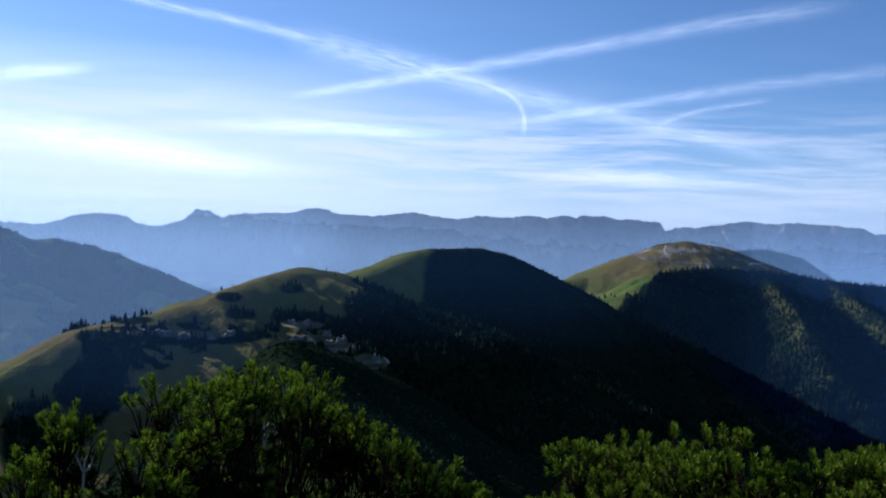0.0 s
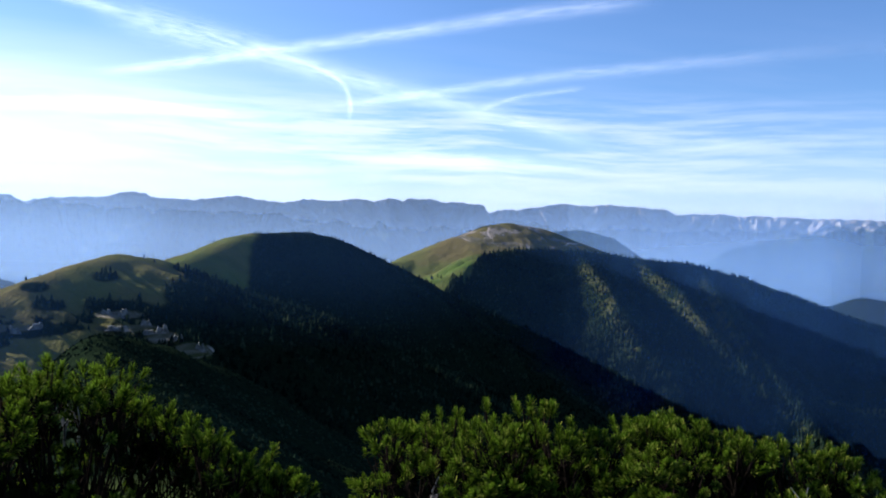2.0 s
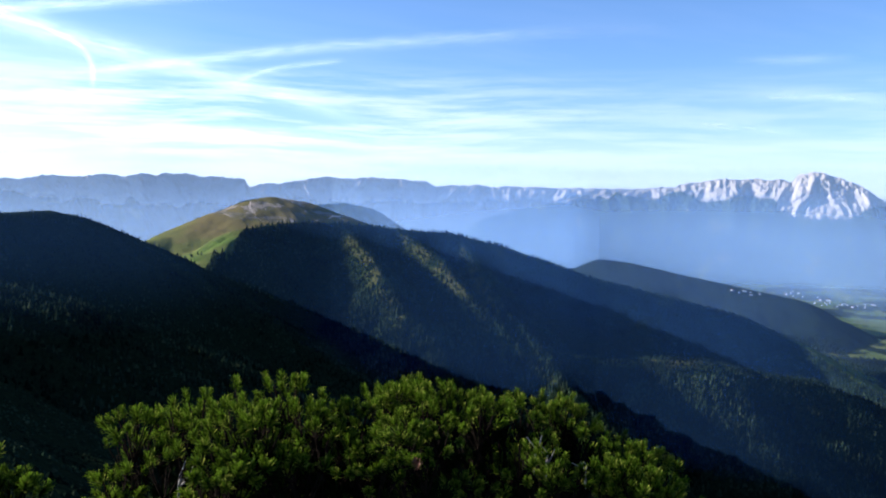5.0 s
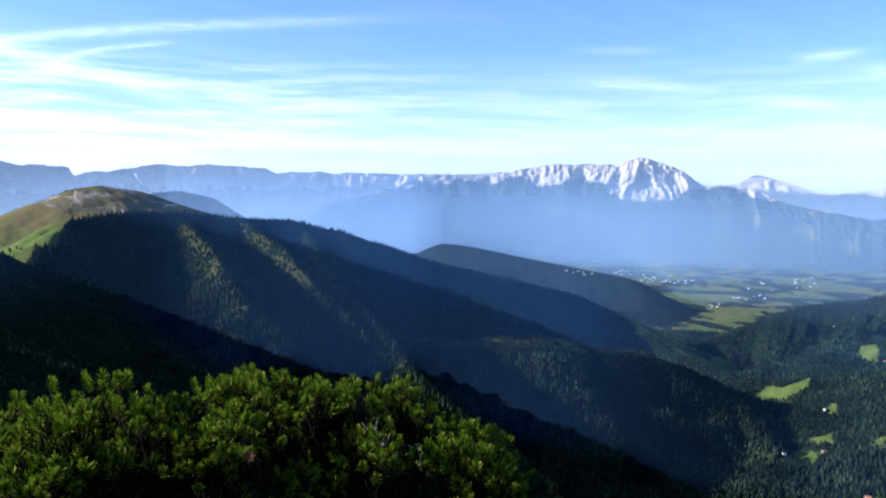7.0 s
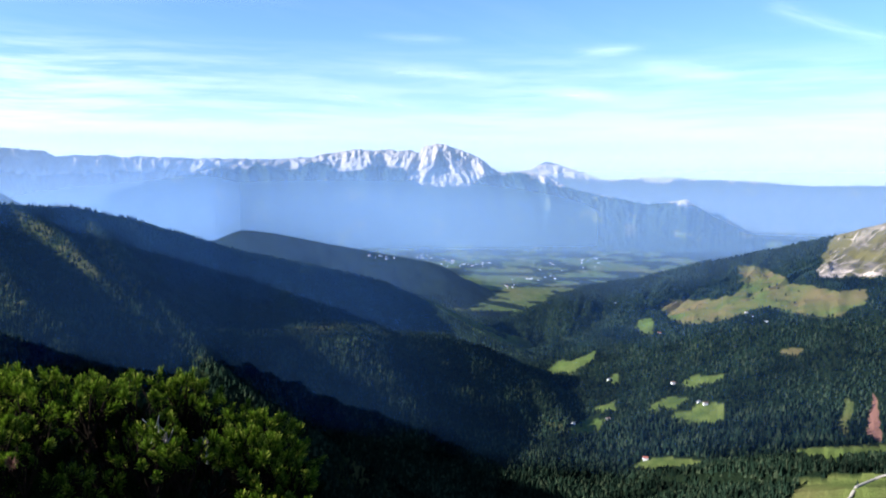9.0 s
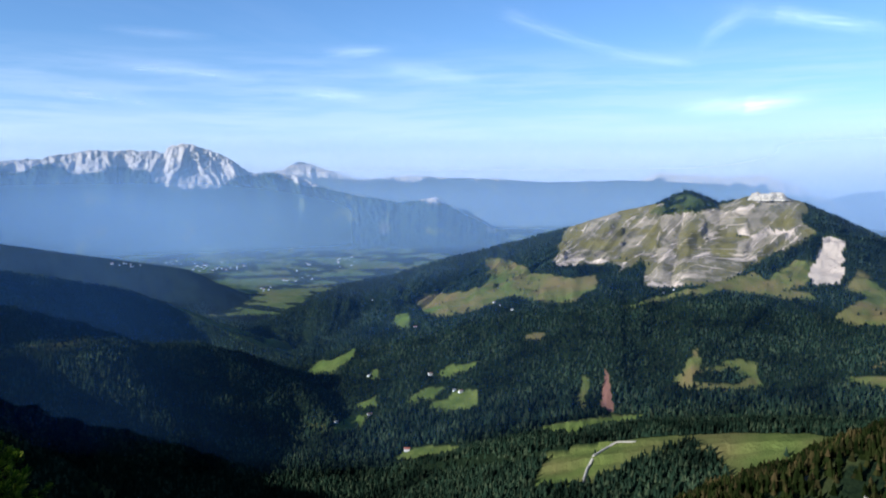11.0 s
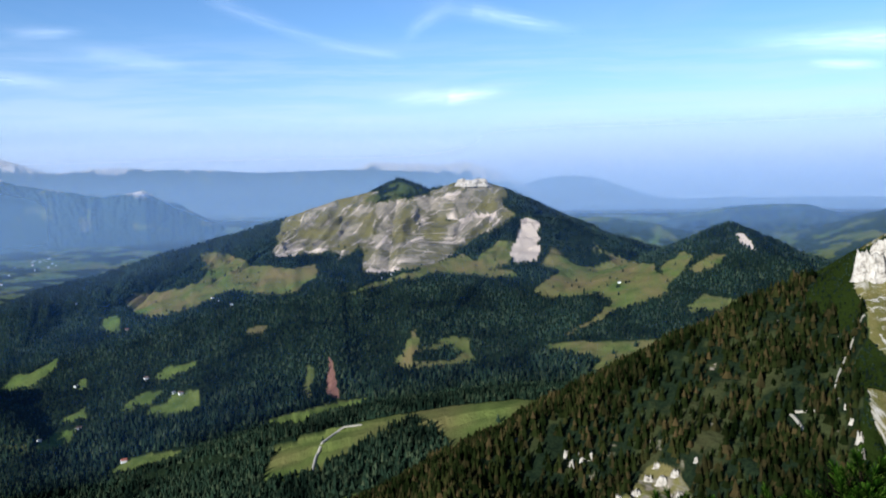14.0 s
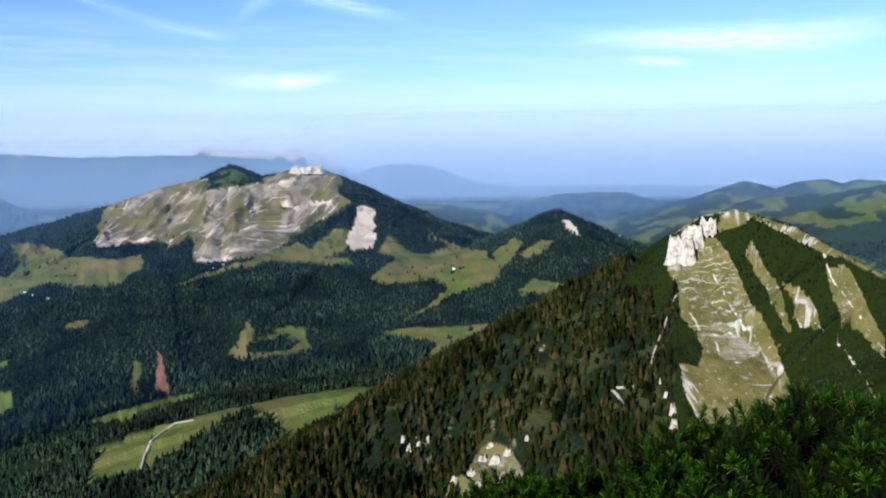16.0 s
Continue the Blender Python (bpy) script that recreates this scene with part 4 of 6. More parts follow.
HAZE_HILL = [(89.5, -2.6), (91.4, -1.7), (93.6, -0.95), (95.5, -0.8), (97.4, -1.03), (99.6, -1.85), (101.4, -2.4), (104, -2.8), (110, -2.9), (118, -2.7), (130, -2.5)]
PALE = "distant pale blue mountain range in haze"
far_range("far_range_south", PALE, SOUTH, 4720, -330, 250, 16, 40, [(-48, 0.9), (-10, 0.55), (-1, 0.4), (2, 0.1), (6, -0.1), (12, -0.3), (18, -0.4)], 3)
far_range("far_range_glacier", "distant pale range with snow in its hollows", GLACIER, 4800, -330, 240, 14, 36, [(12, 0.3), (20, 0.2), (26, 0.2), (34, 0.5), (45, 0.8)], 8)
far_range("limestone_massif", "pale limestone mountain above dark woods in haze", MASSIF, 4300, -345, 520, 14, 34, [(26, -0.5), (34, 0.3), (38, 0.9), (42.7, 0.95), (45, 0.55), (47, 0.85), (48.6, 0.9), (49.6, -0.15), (51.5, -0.35), (53.4, -0.25), (54.6, 0.4), (56, 0.5), (60, -0.3), (66, -1.2), (67.5, -1.6), (69, -1.5), (74, -3)], 5, 0.055, 80)
far_range("far_range_west", PALE, WEST, 4760, -300, 240, 12, 20, [(54, 0.2), (58, 0.3), (62, 0.1), (70, 0.2), (84, 0.3)], 12)
far_range("wooded_far_ridge", "blue wooded ridge rising in the haze", RISER, 4570, -330, 150, 4, 16, [(67, 5), (95, 5)], 15)
far_range("far_table_mountain", "distant pale rock plateau in haze", TABLE_, 4660, -300, 200, 9, 18, [(79, -0.3), (86, -0.4), (90, -0.9), (95, -2.7)], 21)
far_range("far_haze_hill", PALE, HAZE_HILL, 4820, -300, 240, 3, 12, [(89, 5), (130, 5)], 25)
far_range("hazy_spur", "dark wooded spur before the pale range", [(15.5, -1.6), (17.3, -0.8), (19.1, -0.06), (20.9, 0.1), (23.0, -0.35), (24.8, -1.5), (26.5, -2.6)], 3450, -345, 420, 3, 18, [(15, 5), (27, 5)], 31)

LABELS = {
    "summit_ridge": "steep grassy ridge with dwarf pines below the summit", "near_saddle_ridge": "grassy peak with pale limestone bands and scree gullies",
    "forest_ridge": "steep slope dotted with dark spruces below the peak", "pasture_hill": "grassy hill with wooded rock bands on its flank",
    "dark_dome": "rounded grassy mountain with its flank in deep shade", "dome_spur": "grassy spur of the rounded mountain, one side sunlit",
    "summit_dome": "broad grassy summit with pale rock outcrops", "shadow_ridge": "long wooded ridge with shaded gullied flank",
    "wooded_spur": "wooded spur running down into the shaded valley", "lower_spur": "low forested spur above the valley floor",
    "middle_spur": "wooded rib of the shaded ridge, its crest sunlit", "outer_spur": "wooded rib of the shaded ridge, its crest sunlit",
    "low_hill": "low dark wooded hill beside the valley meadows", "rocky_peak": "flat-topped grey limestone peak above forests and pastures",
    "wooded_knoll": "small conical wooded hill with a bare scar", "meadow_shoulder": "gentle green meadow shoulder with a gravel track",
    "left_mountain": "wooded mountainside in blue morning haze",
}
for i, key in enumerate(PEAKS):
    faces = quads[quad_owner == i]
    if len(faces):
        distant = min(p[2] for p in MOUNTAINS[key]["line"]) > 2900
        land_piece(key, faces, far_mat if distant else peak_mat if key == "near_saddle_ridge" else hill_mat, LABELS.get(key, "distant pale blue mountain range in haze"), "mountain")
land_piece("ground", quads[quad_owner == -1], hill_mat, "wide valley floor of meadows and dark woods", "ground")
# ---- woods ----
def bare_mesh(name, verts, faces, mat, smooth_faces=False):
    """A mesh from arrays of triangles or quads."""
    mesh = bpy.data.meshes.new(name)
    faces = np.asarray(faces, dtype=np.int32)
    mesh.vertices.add(len(verts))
    mesh.vertices.foreach_set("co", np.asarray(verts, dtype=np.float32).ravel())
    mesh.loops.add(faces.size)
    mesh.loops.foreach_set("vertex_index", faces.ravel())
    mesh.polygons.add(len(faces))
    mesh.polygons.foreach_set("loop_start", np.arange(0, faces.size, faces.shape[1], dtype=np.int32))
    mesh.polygons.foreach_set("use_smooth", np.full(len(faces), smooth_faces))
    mesh.update(calc_edges=True)
    mesh.materials.append(mat)
    return mesh


def spire(tiers, sides, seed):
    """A small conifer of stacked ragged cones, one metre high."""
    rs = np.random.RandomState(seed)
    verts, faces = [], []
    for k in range(tiers):
        low, high = 0.06 + 0.86 * k / tiers, min(1.0, 0.06 + 0.86 * (k + 1) / tiers + 0.22)
        wide = 0.25 * (1 - k / tiers) ** 0.85 + 0.02
        base = len(verts)
        for i in range(sides):
            a, r = 2 * math.pi * (i + rs.rand() * 0.4) / sides, wide * (0.75 + 0.5 * rs.rand())
            verts.append((r * math.cos(a), r * math.sin(a), low + 0.05 * rs.rand()))
        verts.append((0.01 * rs.randn(), 0.01 * rs.randn(), high if k < tiers - 1 else 1.0))
        faces += [(base + i, base + (i + 1) % sides, base + sides) for i in range(sides)]
    return np.array(verts), np.array(faces)


rs = np.random.RandomState(3)
hidden_by = np.maximum.accumulate(np.concatenate([np.full((1, NB), -90.0), RISE[:-1]]), axis=0)
seen = RISE > hidden_by - 1.2
step_r, step_b = np.diff(rings)[:, None], np.diff(np.append(bearings, bearings[0] + 2 * math.pi))[None, :]
cell = np.zeros(GX.shape)
cell[:-1] = step_r * RR[:-1] * step_b
crowding = np.where(RR < 900, 1 / 28.0, np.where(RR < 1500, 1 / 34.0, 1 / 48.0))
wanted = cell * crowding * np.where(TREES > 0.5, 1.0, 0.02 * (1 - np.clip(meadow + shoulder, 0, 1) * 0.8)) * (BARE < 0.4) * (SOIL < 0.5) * (slab < 0.5)
wanted = np.where(owned("forest_ridge"), wanted * np.where(SIDE < 30, 1.0, 1.5) * np.clip(5.0 * fbm(GX / 42, GY / 42, 4) - 1.4, 0.3, 2.2), wanted)
wanted = np.where(near_face, (cell / 13.0) * (FOREST > 0.5), wanted)
wanted = np.where(owned("pasture_hill", "dark_dome", "dome_spur", "summit_dome", "left_mountain") & (TREES < 0.5), 0.15 * wanted, wanted)
wanted = np.where(owned("pasture_hill", "dark_dome", "summit_dome") & (DOWN < 18), 0.08 * wanted, wanted)
wanted = np.where(owned("summit_ridge"), cell / 7.0, wanted)
wanted *= (RR > 60) & (RR < 2650) & seen & (BEARING < 130) & (BEARING > -33)
count = np.floor(wanted + rs.rand(*wanted.shape)).astype(int)
ri, bi = np.repeat(np.nonzero(count)[0], count[count > 0]), np.repeat(np.nonzero(count)[1], count[count > 0])
fr, fb = rs.rand(len(ri)), rs.rand(len(ri))
rj, bj = np.minimum(ri + 1, NR - 1), (bi + 1) % NB


def blend(grid):
    return (grid[ri, bi] * (1 - fr) * (1 - fb) + grid[rj, bi] * fr * (1 - fb) + grid[ri, bj] * (1 - fr) * fb + grid[rj, bj] * fr * fb)


tx, ty, tz, towner, tr = blend(GX), blend(GY), blend(GZ), OWNER[ri, bi], RR[ri, bi]
height = np.where(np.isin(towner, [PEAKS.index(k) for k in ("forest_ridge", "near_saddle_ridge")]), 6 + 10 * rs.rand(len(tx)) ** 1.4, 6.5 + 7 * rs.rand(len(tx)))
height = np.where(tr > 1500, 0.72 * height, height)
height = np.where(np.isin(towner, [PEAKS.index(k) for k in ("pasture_hill", "dark_dome", "dome_spur", "summit_dome")]), 2.5 + np.where(towner == PEAKS.index("pasture_hill"), 7, 4) * rs.rand(len(tx)) ** 1.5, height)
height = np.where(towner == PEAKS.index("summit_ridge"), 0.6 + 0.9 * rs.rand(len(tx)), height)
height = np.where(towner == PEAKS.index("near_saddle_ridge"), 1.2 + 2.6 * rs.rand(len(tx)) ** 2, height)
SPIRES = [spire(2, 5, 10 + i) for i in range(6)]
SMALL_SPIRES = [spire(1, 5, 10 + i) for i in range(6)]
for index, key in list(enumerate(PEAKS)) + [(-1, "ground")]:
    verts, faces, start = [], [], 0
    distant = index >= 0 and min(p[2] for p in MOUNTAINS[key]["line"]) > 1800
    for kind, (sv, sf) in enumerate(SMALL_SPIRES if distant else SPIRES):
        pick = np.nonzero((towner == index) & (np.arange(len(tx)) % len(SPIRES) == kind))[0]
        if not len(pick):
            continue
        turn, h, fat = rs.rand(len(pick)) * 6.28, height[pick], 0.8 + 0.5 * rs.rand(len(pick))
        c, s = np.cos(turn)[:, None], np.sin(turn)[:, None]
        fat = np.where(h < 2.8, fat * 2.4, fat * (0.95 if key == "forest_ridge" else 1.05))
        x = (sv[:, 0] * c - sv[:, 1] * s) * (h * fat)[:, None] + tx[pick][:, None]
        y = (sv[:, 0] * s + sv[:, 1] * c) * (h * fat)[:, None] + ty[pick][:, None]
        z = sv[:, 2] * h[:, None] + tz[pick][:, None] - 0.4
        verts.append(np.stack([x, y, z], -1).reshape(-1, 3))
        faces.append((sf[None] + (start + np.arange(len(pick)) * len(sv))[:, None, None]).reshape(-1, 3))
        start += len(pick) * len(sv)
    if verts:
        tagged(new("forest", bare_mesh("forest", np.concatenate(verts), np.concatenate(faces), warm_mat if key == "forest_ridge" else conifer_mat)),
               "dense dark green spruce forest on the mountainside", "forest", kind="stuff")

# single spruces on the near slope
bole_mat, *_ = material("spruce_bark", (0.09, 0.065, 0.05), 0.9)
olive_mat, n_, l_, b_ = material("olive_spruce_needles", (0.045, 0.045, 0.018), 0.9)
b_.inputs["Specular IOR Level"].default_value = 0.0
l_.new(ramp(n_, l_, n_.new("ShaderNodeObjectInfo").outputs["Random"], [(0.0, (0.008, 0.014, 0.005)), (0.55, (0.018, 0.021, 0.007)), (1.0, (0.042, 0.033, 0.015))]), b_.inputs["Base Color"])


def spruce(seed, label):
    """A slim mountain spruce a metre high: a bole and drooping ragged whorls."""
    q = np.random.RandomState(seed)
    thing = tagged(new("spruce"), label, "tree", "spruces on the near slope")
    a = np.linspace(0, 2 * math.pi, 6, endpoint=False)
    ring = np.stack([np.cos(a), np.sin(a)], -1)
    verts = np.concatenate([np.c_[ring * 0.018, np.full(6, -0.05)], np.c_[ring * 0.003, np.full(6, 0.97)]])
    trunk = new("trunk", bare_mesh("trunk", verts, [(i, (i + 1) % 6, 6 + (i + 1) % 6, 6 + i) for i in range(6)], bole_mat))
    trunk.parent = thing
    v, f, whorls = [], [], 8
    for k in range(whorls):
        z, wide, n = 0.12 + 0.8 * k / whorls, (0.17 + 0.03 * q.rand()) * (1 - k / whorls) ** 0.8 + 0.015, 14
        base = len(v)
        for i in range(n):
            t, r = 2 * math.pi * (i + 0.4 * q.rand()) / n + k, wide * ((0.75 + 0.5 * q.rand()) if i % 2 else 0.4)
            v.append((r * math.cos(t), r * math.sin(t), z - 0.35 * r + 0.01 * q.randn()))
        v.append((0, 0, z + 0.15 if k < whorls - 1 else 1.0))
        f += [(base + i, base + (i + 1) % n, base + n) for i in range(n)]
    crown = new("crown", bare_mesh("crown", v, f, olive_mat))
    crown.parent = thing
    return thing


SPRUCES = [spruce(60 + i, t) for i, t in enumerate(("slim dark green spruce on a steep grassy slope", "slim olive spruce on a steep grassy slope", "ragged brownish spruce on a steep slope"))]
spot = np.nonzero((towner == PEAKS.index("forest_ridge")) & (tr < 800) & (tr > 420))[0]
spot = spot[np.argsort(tr[spot] + 90 * rs.rand(len(spot)))][:288]
for k, i in enumerate(spot):
    model, m = SPRUCES[k % 3], pose(tx[i], ty[i], tz[i] - 0.2, 0, 0, 360 * rs.rand())
    tall = 8.0 + 7.5 * rs.rand() ** 1.3
    if k < 3:
        model.scale = (tall, tall, tall)
        model.matrix_basis = m @ Matrix.Diagonal((tall, tall, tall, 1))
    else:
        copy_thing(model, m)

# ---- morning haze: thin veils between the ridges, lit by sun and sky, brightness partly painted in ----
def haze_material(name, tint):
    """Thin air: mostly clear, its tint scaled by a brightness painted for each bearing."""
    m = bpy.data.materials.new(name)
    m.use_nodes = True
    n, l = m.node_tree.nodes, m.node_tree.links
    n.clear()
    air, glow, sheet, clear, both, out, thick, bearing_gain = (n.new("ShaderNode" + k) for k in (
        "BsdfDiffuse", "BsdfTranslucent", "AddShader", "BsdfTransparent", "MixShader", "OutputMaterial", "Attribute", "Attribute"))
    bearing_gain.attribute_name, thick.attribute_name = "bearing_gain", "thick"
    hue = mix(n, l, 1.0, tint, bearing_gain.outputs["Color"], "MULTIPLY")
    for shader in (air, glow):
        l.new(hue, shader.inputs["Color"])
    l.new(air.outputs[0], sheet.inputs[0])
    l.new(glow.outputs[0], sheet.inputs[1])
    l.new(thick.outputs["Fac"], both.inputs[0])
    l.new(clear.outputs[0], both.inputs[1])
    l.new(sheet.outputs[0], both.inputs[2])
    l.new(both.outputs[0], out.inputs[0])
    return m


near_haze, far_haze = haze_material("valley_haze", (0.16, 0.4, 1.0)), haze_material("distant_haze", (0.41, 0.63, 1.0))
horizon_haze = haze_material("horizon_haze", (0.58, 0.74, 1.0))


def haze_veil(radius, amount, tint):
    """A sheet of thin air at a distance: mostly thickest low down, ending at the ground. Thickness and brightness are
    painted by bearing.
    """
    b = np.radians(np.arange(-70, 170.1, 2.0))     # the sun passes from behind the sheet to its front at a corner
    low, high = -480.0, 0.06 * radius if radius > 2700 else 0.03 * radius
    zz = np.linspace(low, high, 34)
    B, Z = np.meshgrid(b, zz, indexing="ij")
    deg = np.degrees(B)
    turn_at = SUN_BEARING + 91
    out = radius * (1 - 0.17 * np.radians(np.clip(turn_at - deg, 0, 18))) - 240 * (radius > 4000) * smooth(24, 12, deg)
    x, y = out * np.sin(B), out * np.cos(B)
    ground = land(x[:, 0], y[:, 0])[0][:, None]
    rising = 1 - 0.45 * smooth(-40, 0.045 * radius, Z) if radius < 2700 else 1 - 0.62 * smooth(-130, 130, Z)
    # haze share by bearing, set to match tones seen from the summit
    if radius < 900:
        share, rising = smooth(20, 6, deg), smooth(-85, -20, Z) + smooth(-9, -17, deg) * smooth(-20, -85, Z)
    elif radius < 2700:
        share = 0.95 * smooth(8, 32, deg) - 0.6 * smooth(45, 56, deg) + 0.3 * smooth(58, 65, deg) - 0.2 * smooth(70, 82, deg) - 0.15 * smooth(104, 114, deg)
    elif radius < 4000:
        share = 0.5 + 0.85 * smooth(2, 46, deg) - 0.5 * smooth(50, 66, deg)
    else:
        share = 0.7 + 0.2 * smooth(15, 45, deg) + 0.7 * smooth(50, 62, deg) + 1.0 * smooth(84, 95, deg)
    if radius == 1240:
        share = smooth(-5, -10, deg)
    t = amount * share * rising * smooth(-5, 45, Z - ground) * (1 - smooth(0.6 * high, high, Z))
    idx = np.arange(B.size).reshape(B.shape)
    faces = np.stack([idx[:-1, :-1], idx[1:, :-1], idx[1:, 1:], idx[:-1, 1:]], -1).reshape(-1, 4)
    faces = faces[t.ravel()[faces].max(axis=1) > 1e-4]
    behind = deg.ravel()[faces].mean(axis=1) < turn_at
    faces = np.where(behind[:, None], faces[:, ::-1], faces)
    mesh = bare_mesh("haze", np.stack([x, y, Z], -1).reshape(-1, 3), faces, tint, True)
    mesh.normals_split_custom_set_from_vertices([(0.0, 0.0, 1.0)] * len(mesh.vertices))
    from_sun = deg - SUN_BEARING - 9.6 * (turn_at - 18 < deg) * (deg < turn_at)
    # brightness the sun gives the sheet by angle, evened by a painted gain
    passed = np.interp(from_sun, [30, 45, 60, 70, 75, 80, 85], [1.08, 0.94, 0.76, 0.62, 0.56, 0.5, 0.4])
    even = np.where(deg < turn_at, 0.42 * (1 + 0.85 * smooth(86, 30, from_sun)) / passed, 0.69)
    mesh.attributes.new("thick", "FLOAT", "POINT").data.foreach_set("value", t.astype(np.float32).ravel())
    mesh.attributes.new("bearing_gain", "FLOAT", "POINT").data.foreach_set("value", np.clip(even, 0, 1).astype(np.float32).ravel())
    tagged(new("haze", mesh), "thin blue morning haze over the valley", "haze", kind="stuff")


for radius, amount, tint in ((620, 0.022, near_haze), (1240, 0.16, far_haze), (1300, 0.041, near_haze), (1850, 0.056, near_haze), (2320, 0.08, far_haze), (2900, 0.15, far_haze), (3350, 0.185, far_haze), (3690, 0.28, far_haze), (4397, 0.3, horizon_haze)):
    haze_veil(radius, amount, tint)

# ---- sky: vapour trails and cirrus streaks ----
cloud_mat = bpy.data.materials.new("ice_cloud")
cloud_mat.use_nodes = True
cn, cl = cloud_mat.node_tree.nodes, cloud_mat.node_tree.links
cn.clear()
ice, gap, cmix, cout, cuv = (cn.new("ShaderNode" + k) for k in ("BsdfDiffuse", "BsdfTransparent", "MixShader", "OutputMaterial", "UVMap"))
ice.inputs["Color"].default_value = (0.95, 0.97, 1.0, 1)
toward = cn.new("ShaderNodeCombineXYZ")
away, shine, puff = (cn.new("ShaderNode" + k) for k in ("CombineXYZ", "BsdfTranslucent", "AddShader"))
for i, v in enumerate(sun_way()):
    toward.inputs[i].default_value, away.inputs[i].default_value = v, -v
shine.inputs["Color"].default_value = ice.inputs["Color"].default_value
cl.new(away.outputs[0], shine.inputs["Normal"])
cl.new(ice.outputs[0], puff.inputs[0])
cl.new(shine.outputs[0], puff.inputs[1])
cl.new(toward.outputs[0], ice.inputs["Normal"])
dense = cn.new("ShaderNodeAttribute")
dense.attribute_name = "thick"
wisps = noise_tex(cn, cl, scaled(cn, cl, cuv.outputs[0], (0.8, 2.2, 1)), 1.3, 8, 0.65)
body = ramp(cn, cl, wisps, [(0.32, (0.14, 0.14, 0.14)), (0.7, (1, 1, 1))])
cl.new(maths(cn, cl, "MULTIPLY", body, dense.outputs["Fac"], True), cmix.inputs[0])
cl.new(gap.outputs[0], cmix.inputs[1])
cl.new(puff.outputs[0], cmix.inputs[2])
cl.new(cmix.outputs[0], cout.inputs[0])


def sky_ribbon(name, label, category, points, wide, amount, group, far):
    """A soft-edged streak through sky points (bearing, rise); wide: full width in degrees, at both ends."""
    pts = np.array(points, dtype=float)
    seg = np.concatenate([[0], np.cumsum(np.hypot(*np.diff(pts, axis=0).T))])
    s = np.linspace(0, seg[-1], max(24, int(seg[-1] * 3)))
    k = np.ones(9) / 9
    line = []
    for i in (0, 1):
        v = np.interp(s, seg, pts[:, i])
        line.append(np.convolve(np.pad(v, 4, mode="reflect", reflect_type="odd"), k, "valid"))
    line = np.stack(line, -1)
    way = np.gradient(line, axis=0)
    way /= np.linalg.norm(way, axis=1, keepdims=True)
    side = np.stack([-way[:, 1], way[:, 0]], -1)
    across = np.linspace(-1, 1, 11)
    w = np.interp(s, [0, seg[-1]], wide) / 2
    b = line[:, None, 0] + side[:, None, 0] * across * w[:, None]
    e = line[:, None, 1] + side[:, None, 1] * across * w[:, None]
    rb = np.radians(b)
    verts = np.stack([far * np.sin(rb), far * np.cos(rb), EYE + far * np.tan(np.radians(e))], -1).reshape(-1, 3)
    tip = 0.14 if name == "vapour_trail" else 0.45
    ends = np.minimum(smooth(0, tip * seg[-1], s), smooth(seg[-1], (1 - tip) * seg[-1], s))
    t = amount * np.exp(-4.5 * across**2)[None] * smooth(1.0, 0.75, np.abs(across))[None] * ends[:, None]
    idx = np.arange(len(s) * 11).reshape(len(s), 11)
    faces = np.stack([idx[:-1, :-1], idx[1:, :-1], idx[1:, 1:], idx[:-1, 1:]], -1).reshape(-1, 4)
    mesh = bare_mesh(name, verts, faces, cloud_mat, True)
    mesh.attributes.new("thick", "FLOAT", "POINT").data.foreach_set("value", t.astype(np.float32).ravel())
    uvs = np.stack([np.repeat(s / 1.6, 11) + far * 0.37, np.tile(across * w.mean(), len(s)) * 2], -1)
    mesh.uv_layers.new(name="UVMap").data.foreach_set("uv", uvs[faces.ravel()].astype(np.float32).ravel())
    return tagged(new(name, mesh), label, category, group)


TRAILS = [
    ([(-23.5, 14.1), (-20.2, 13.7), (-14.3, 13.2), (-8.7, 12.3)], (0.7, 1.2), 0.55),
    ([(-12, 12.6), (-3.8, 11.4), (-0.3, 10.8), (3.9, 9.7), (9.2, 8.75), (14.4, 7.56), (19.4, 6.4), (23.7, 5.0)], (3.2, 1.6), 0.55),
    ([(-12.2, 8.4), (-6.7, 9.55), (-0.7, 10.9), (7.5, 12.5), (16.5, 14.1), (26.0, 15.1)], (1.0, 1.7), 0.6),
    ([(0.1, 10.84), (3.1, 10.05), (4.9, 9.2), (5.2, 8.27), (5.0, 6.6)], (0.5, 0.6), 0.5),
    ([(1.8, 7.4), (11.1, 8.97), (18.5, 10.2), (27.1, 11.0), (33.6, 11.43), (43.0, 11.62)], (1.0, 1.4), 0.55),
    ([(13.3, 7.73), (15.1, 8.47), (17.5, 9.0), (20.9, 9.5)], (0.7, 0.5), 0.5),
    ([(71.4, 11.1), (73.3, 10.4), (76.2, 9.25), (80.0, 8.06), (85.0, 7.2)], (1.6, 0.9), 0.35),
]
for i, (points, wide, amount) in enumerate(TRAILS):
    sky_ribbon("vapour_trail", "white aircraft vapour trail spread across blue sky", "vapour trail", points, (wide[0] * 1.1, wide[1] * 1.1), amount * 0.21, "vapour trails in the sky", 4640 - 6 * i)
